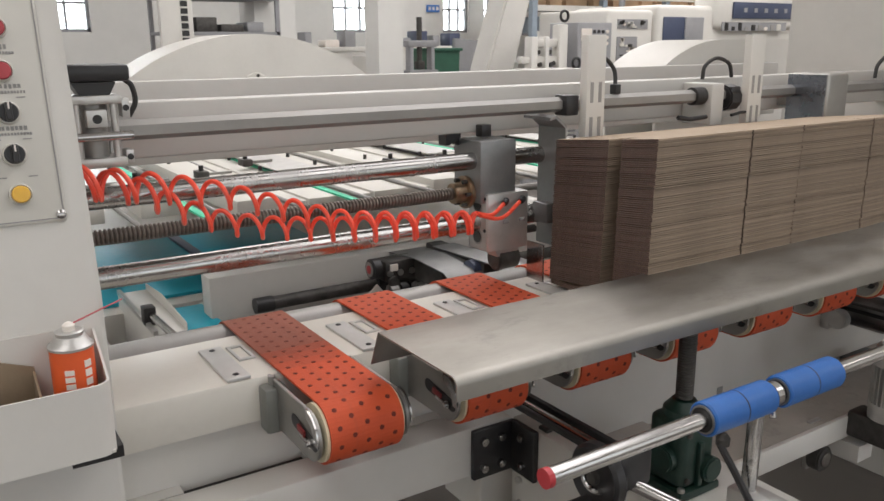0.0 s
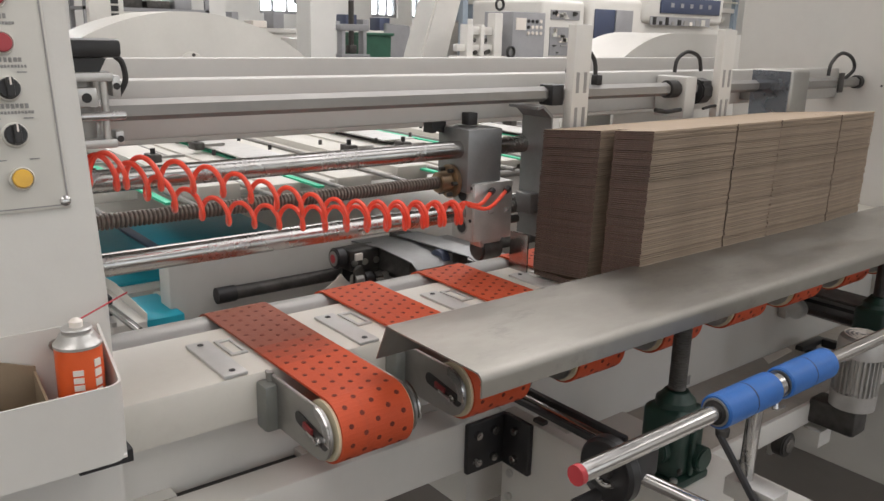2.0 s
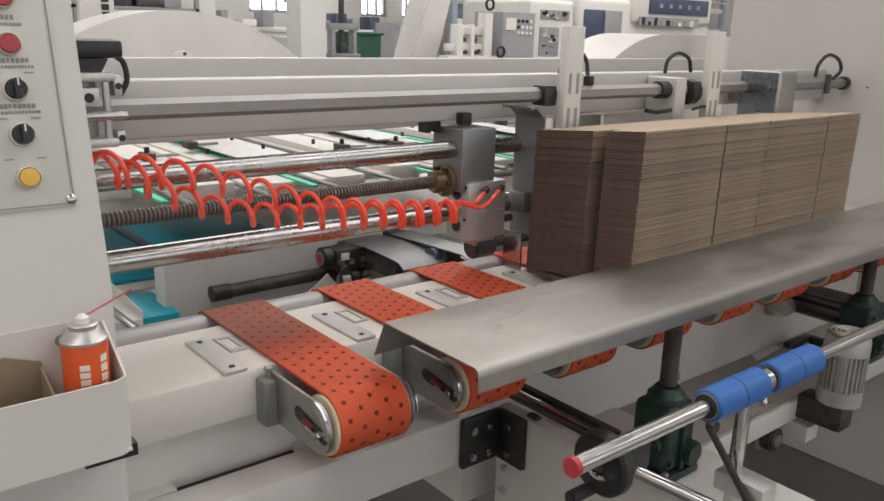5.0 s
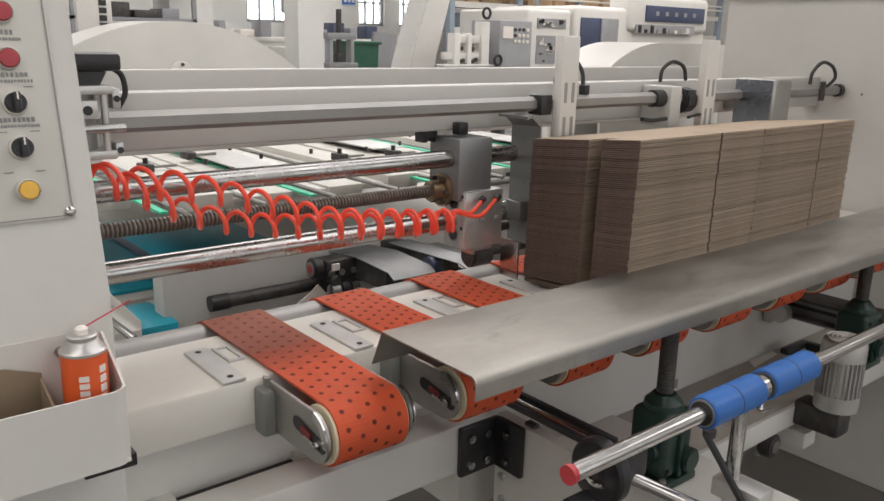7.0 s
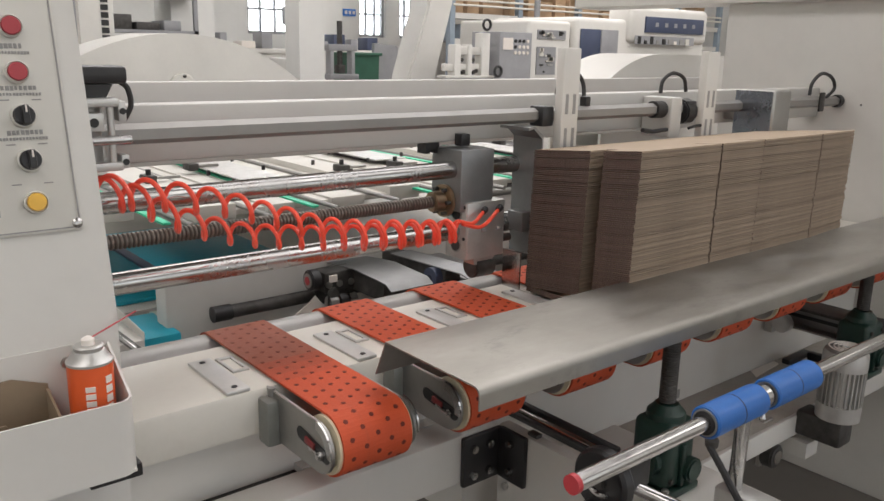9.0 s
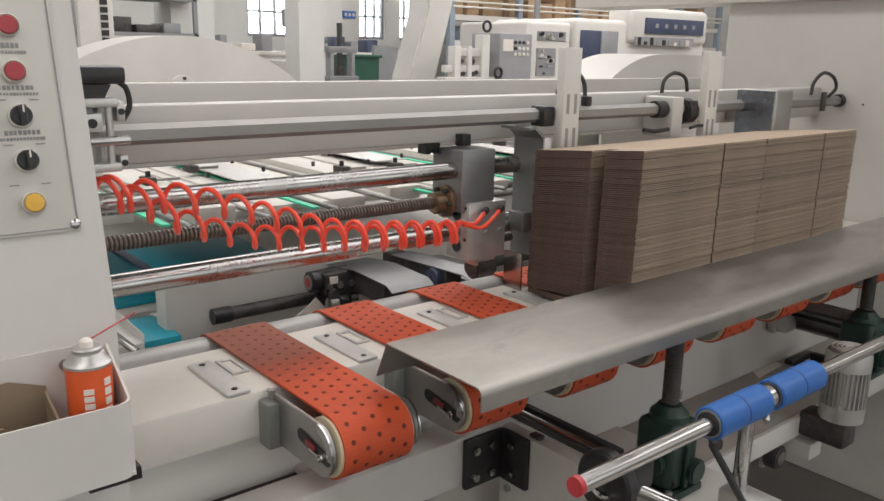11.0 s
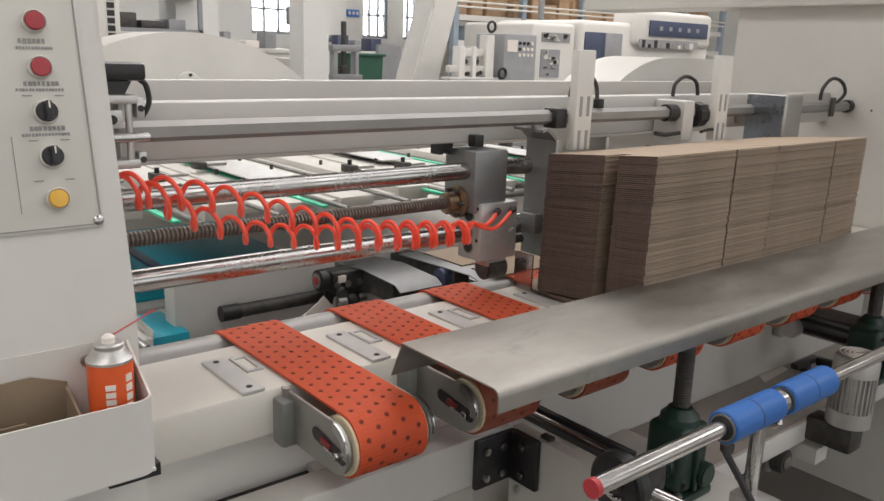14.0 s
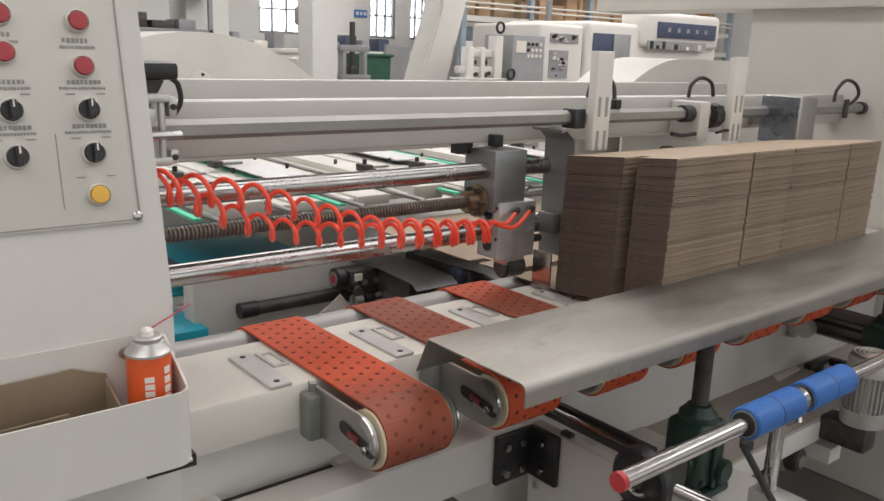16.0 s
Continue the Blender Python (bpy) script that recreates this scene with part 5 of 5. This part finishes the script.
def far_machine():
    e = thing("carton_machine", "white carton machine with slate doors and grey control cabinet", "machine", at=(0, 0, 0))
    part("main_body", B(6.57, 9.1, 5.0, 6.4, 0.0, 1.86, 0.06, 3), "white", e)
    part("upper_cover", B(7.45, 9.05, 4.94, 5.3, 1.6, 2.02, 0.06, 3), "white", e)
    part("door", B(6.64, 7.02, 4.985, 5.0, 1.30, 1.73, 0.01), "slate", e, "dark open doorway panel")
    part("door", B(6.98, 7.28, 4.965, 4.99, 1.30, 1.73, 0.01), "grey", e, "grey door panel")
    s = part("sign_board", B(7.72, 8.92, 4.915, 4.938, 1.72, 1.905, 0.004), "slate", e, "slate-blue name board")
    for k in range(5):
        part("sign_mark", B(7.9 + k * .19, 7.96 + k * .19, 4.91, 4.916, 1.79, 1.84), "grey", s)
    part("window_gap", B(7.55, 8.75, 4.93, 4.941, 1.58, 1.68), "grey", e)
    rng = random.Random(8)
    for k in range(9):
        x = 7.6 + k * .12
        part("fitting", B(x, x + rng.uniform(.04, .09), 4.92, 4.931, 1.585, 1.585 + rng.uniform(.04, .09)), rng.choice(("panel", "black", "print_white", "print_grey", "orangewood")), e)
    part("left_body", B(5.86, 6.55, 5.05, 6.2, 0.0, 1.80, 0.04, 3), "white", e)
    c = part("control_cabinet", B(5.36, 5.83, 4.95, 5.4, 0.1, 1.66, 0.012), "grey", e, "grey control cabinet with dials")
    for i in range(4):
        for j in range(3):
            part("dial", R((5.58 + i * .06, 4.95, 1.45 + j * .06), (5.58 + i * .06, 4.94, 1.45 + j * .06), 0.018, 12), rng.choice(("print_white", "black")), c)
    part("screen", B(5.40, 5.54, 4.94, 4.951, 1.48, 1.60), "print_white", c)
    for z0, z1, x1 in ((1.60, 1.70, 6.45), (1.22, 1.52, 6.30)):
        part("gap", B(6.00, x1, 5.04, 5.051, z0, z1), "grey", e, "open machine bay")
        for k in range(12):
            x, z = rng.uniform(6.01, x1 - .08), rng.uniform(z0 + .01, z1 - .03)
            part("bay_fitting", B(x, x + rng.uniform(.02, .08), 5.025, 5.041, z, z + rng.uniform(.01, .05)), rng.choice(("print_white", "black", "iron", "alu", "panel")), e)
    for x0, x1, z1 in ((4.80, 4.88, 1.52), (4.98, 5.03, 1.52), (5.16, 5.27, 1.64)):
        part("side_post", B(x0, x1, 5.0, 5.12, 0.0, z1, 0.01), "white", e)
    part("tie_beam", B(4.88, 5.16, 5.03, 5.1, 1.42, 1.50, 0.01), "white", e)
    part("tie_beam", B(4.70, 5.16, 5.03, 5.1, 1.26, 1.33, 0.01), "white", e)
    part("base_panel", B(4.70, 5.30, 4.985, 5.03, 0.0, 1.19, 0.01), "grey", e, "mid grey base panel")
    part("base_cap", B(4.66, 5.32, 4.975, 5.12, 1.19, 1.215, 0.006), "white", e)
    for x, z in ((4.91, 1.34), (4.935, 1.22), (5.06, 1.34), (5.08, 1.22), (5.11, 1.23)):
        part("roller_end", R((x, 5.02, z + 0.03), (x, 5.09, z + 0.03), 0.022, 14), "iron", e)
    part("hand_wheel", sweep(bmesh.new(), [(5.33 + .05 * math.cos(2 * math.pi * i / 20), 4.93, 1.26 + .05 * math.sin(2 * math.pi * i / 20)) for i in range(21)], 0.014), "black", e)
    part("top_wheel", sweep(bmesh.new(), [(5.17 + .05 * math.cos(2 * math.pi * i / 20), 4.95, 1.72 + .05 * math.sin(2 * math.pi * i / 20)) for i in range(21)], 0.014), "black", e)
    return e


far_machine()


def storage_rack():
    e = thing("pallet_rack", "long storage rack loaded with brown cartons", "storage rack", at=(0, 0, 0))
    x0, x1 = 8.0, 15.5
    for z in (1.55, 1.95, 2.55):
        part("shelf_beam", B(x0, x1, 8.9, 8.98, z, z + .09), "white", e)
        part("shelf_board", B(x0, x1, 8.98, 9.9, z + .03, z + .06), "grey", e)
    for i in range(6):
        x = x0 + i * (x1 - x0) / 5
        part("upright", B(x - .05, x + .05, 8.88, 8.98, 0, 3.2), "steelblue", e)
    for z in (2.16, 2.24):
        part("safety_rail", R((x0, 8.88, z), (x1, 8.88, z), 0.018, 10), "cream", e)
    return e


storage_rack()
_r = random.Random(12)
for z in (2.01, 2.61):
    x = 8.05
    while x < 15.0:
        w, h = _r.uniform(.25, .55), _r.uniform(.2, .48)
        single("carton", B(x, x + w, 9.05 + _r.uniform(0, .15), 9.8, z + .002, z + h, 0.008), "orangewood", "closed brown cardboard carton on the rack", "carton", "cartons on the rack")
        x += w + _r.uniform(.02, .15)

for k in range(9):
    single("storage_bin", B(8.3 + k * .62, 8.8 + k * .62, 9.02, 9.6, 1.612, 1.612 + 0.26, 0.02), "steelblue", "grey-blue plastic storage bin on the rack", "storage bin", "bins on the rack")
single("roof_post", R((9.3, 8.3, 0), (9.3, 8.3, HT), 0.05, 16), "grey", "thin grey steel roof post", "post")
single("wall_pipe", R((6.95, 11.9, 0), (6.95, 11.9, HT), 0.05, 14), "grey", "grey pipe on the hall wall", "pipe")


def pallet_stack(x, y):
    e = thing("carton_pile", "pile of white and brown cartons on a pallet", "carton pile", "carton piles", (x, y, 0))
    part("pallet", B(-0.5, 0.5, -0.4, 0.4, 0, 0.13), "orangewood", e)
    rng = random.Random(int(x * 7 + y))
    for i in range(3):
        for j in range(3):
            part("carton", B(-0.46 + i * .31, -0.17 + i * .31, -0.36, 0.36, 0.13 + j * .42, 0.13 + j * .42 + rng.uniform(.36, .415), 0.01), rng.choice(("orangewood", "print_white", "panel")), e)
    return e


pallet_stack(7.4, 9.6)
pallet_stack(3.9, 9.4)


def column_box():
    e = thing("drill_stand", "grey bench drill on a white stand", "drill", at=(5.25, 9.0, 0))
    part("stand", B(-0.3, 0.3, -0.25, 0.25, 0, 1.3, 0.02), "white", e)
    part("pillar", R((0, 0.1, 1.3), (0, 0.1, 2.0), 0.05, 14), "grey", e)
    part("head", B(-0.12, 0.12, -0.25, 0.2, 1.75, 2.0, 0.03), "grey", e)
    part("chuck", R((0, -0.15, 1.62), (0, -0.15, 1.76), 0.04, 14), "iron", e)
    return e


column_box()


def tool_shelf():
    e = thing("tool_shelf", "open steel shelf with dark tools and white boxes", "shelf", at=(2.28, 7.0, 0))
    for z in (0.9, 1.25, 1.56, 1.9):
        part("board", B(-0.6, 0.6, -0.25, 0.25, z, z + .03), "grey", e)
    for x in (-0.6, 0.56):
        for y in (-0.25, 0.21):
            part("upright", B(x, x + .04, y, y + .04, 0, 2.1), "grey", e)
    rng = random.Random(3)
    for z in (0.93, 1.28, 1.59, 1.93):
        x = -0.5
        while x < .45:
            w = rng.uniform(.1, .25)
            part("tool_box", B(x, x + w, -.2, .15, z, z + rng.uniform(.06, .2), 0.01), rng.choice(("black", "iron", "print_white", "grey")), e)
            x += w + .04
    return e


tool_shelf()


def work_bench(x, y):
    e = thing("work_bench", "white work bench with small machines on it", "bench", "work benches", (x, y, 0))
    part("top", B(-0.9, 0.9, -0.35, 0.35, 1.35, 1.42, 0.01), "white", e)
    part("front", B(-0.88, 0.88, -0.33, 0.33, 0.0, 1.35), "white", e)
    rng = random.Random(int(x * 10))
    for k in range(5):
        xx = -0.75 + k * .32
        part("bench_item", B(xx, xx + rng.uniform(.1, .25), -.2, .1, 1.42, 1.42 + rng.uniform(.08, .25), 0.015), rng.choice(("grey", "iron", "print_white", "slate")), e)
    return e


work_bench(4.6, 10.0)
work_bench(6.6, 10.2)


def name_banner():
    e = thing("upright_banner", "tall white machine panel with black vertical lettering", "sign panel", at=(0, 0, 0))
    part("board", B(1.04, 1.26, 4.3, 4.36, 0.0, 2.6, 0.004), "white", e)
    for k in range(12):
        part("letter_bar", B(1.178, 1.225, 4.294, 4.3, 1.476 + k * .0486, 1.476 + k * .0486 + .036), "black", e)
    return e


name_banner()
single("blue_wall_sign", B(7.92, 8.2, 11.97, 11.99, 2.03, 2.16), "bluesign", "small blue sign on the hall wall", "sign")
_sign = bpy.data.objects["blue_wall_sign"]
for k in range(3):
    part("sign_bar", B(7.955 + k * 0.085, 8.005 + k * 0.085, 11.962, 11.97, 2.065, 2.125), "print_white", _sign)


# ---- moving blanks ----
def fed_blank(name="fed_blank"):
    bm = blank(bmesh.new(), 0.0)
    ob = single(name, bm, "cardtop", "brown carton blank drawn off under the stack", "carton blank", "fed blanks")
    ob.data.materials.append(M["flute_shade"])
    return ob


fed = [fed_blank() for _ in range(3)]
BELT_SPEED = 0.16


def motions():
    # the belts start at 12.0 s
    times = [12.0 + 0.16 * k for k in range(1, 26)]
    for ob, s in RUNNING:
        rows = [(0, loop_pose(s)), (11.95, loop_pose(s)), (12.0, loop_pose(s + 0.002))]
        rows += [(t, loop_pose(s + 0.002 + BELT_SPEED * (t - 12.0))) for t in times]
        walk(ob, rows)
    # the feed unit is wound along its tube
    walk(feeder, [(t, pose(d, 0, 0)) for t, d in ((0, 0.070), (1.5, 0.070), (2.0, 0.067), (3.0, 0.058), (4.0, 0.050), (6.5, 0.024), (7.0, 0.016), (8.0, 0.006), (9.0, 0.0), (16.0, 0.0))])
    # blanks drawn off under the stack, one after another
    z0, z1, z2 = (ZB + k * LT + 0.0006 for k in range(3))
    walk(fed[0], [(0, pose(0, 0, z0)), (11.85, pose(0, 0, z0)), (12.0, pose(0, 0.03, z0)), (12.3, pose(0, 0.10, z0)), (12.6, pose(0, 0.157, z0)), (14.1, pose(0, 0.44, z0)), (16.0, pose(0, 0.80, z0))])
    walk(fed[1], [(0, pose(0, 0, z1)), (13.3, pose(0, 0, z1)), (13.6, pose(0, 0, z0)), (13.8, pose(0, 0.03, z0)), (14.1, pose(0, 0.10, z0)), (14.4, pose(0, 0.157, z0)), (16.0, pose(0, 0.46, z0))])
    walk(fed[2], [(0, pose(0, 0, z2)), (13.3, pose(0, 0, z2)), (13.6, pose(0, 0, z1)), (15.0, pose(0, 0, z1)), (15.25, pose(0, 0, z0)), (15.45, pose(0, 0.03, z0)), (15.75, pose(0, 0.10, z0)), (16.0, pose(0, 0.15, z0))])
    zs = ZB + 3 * LT
    walk(stack, [(t, pose(0, SY1, zs - d * LT, -TILT)) for t, d in ((0, 0), (13.3, 0), (13.6, 1), (15.0, 1), (15.25, 2), (16.0, 2))])


motions()
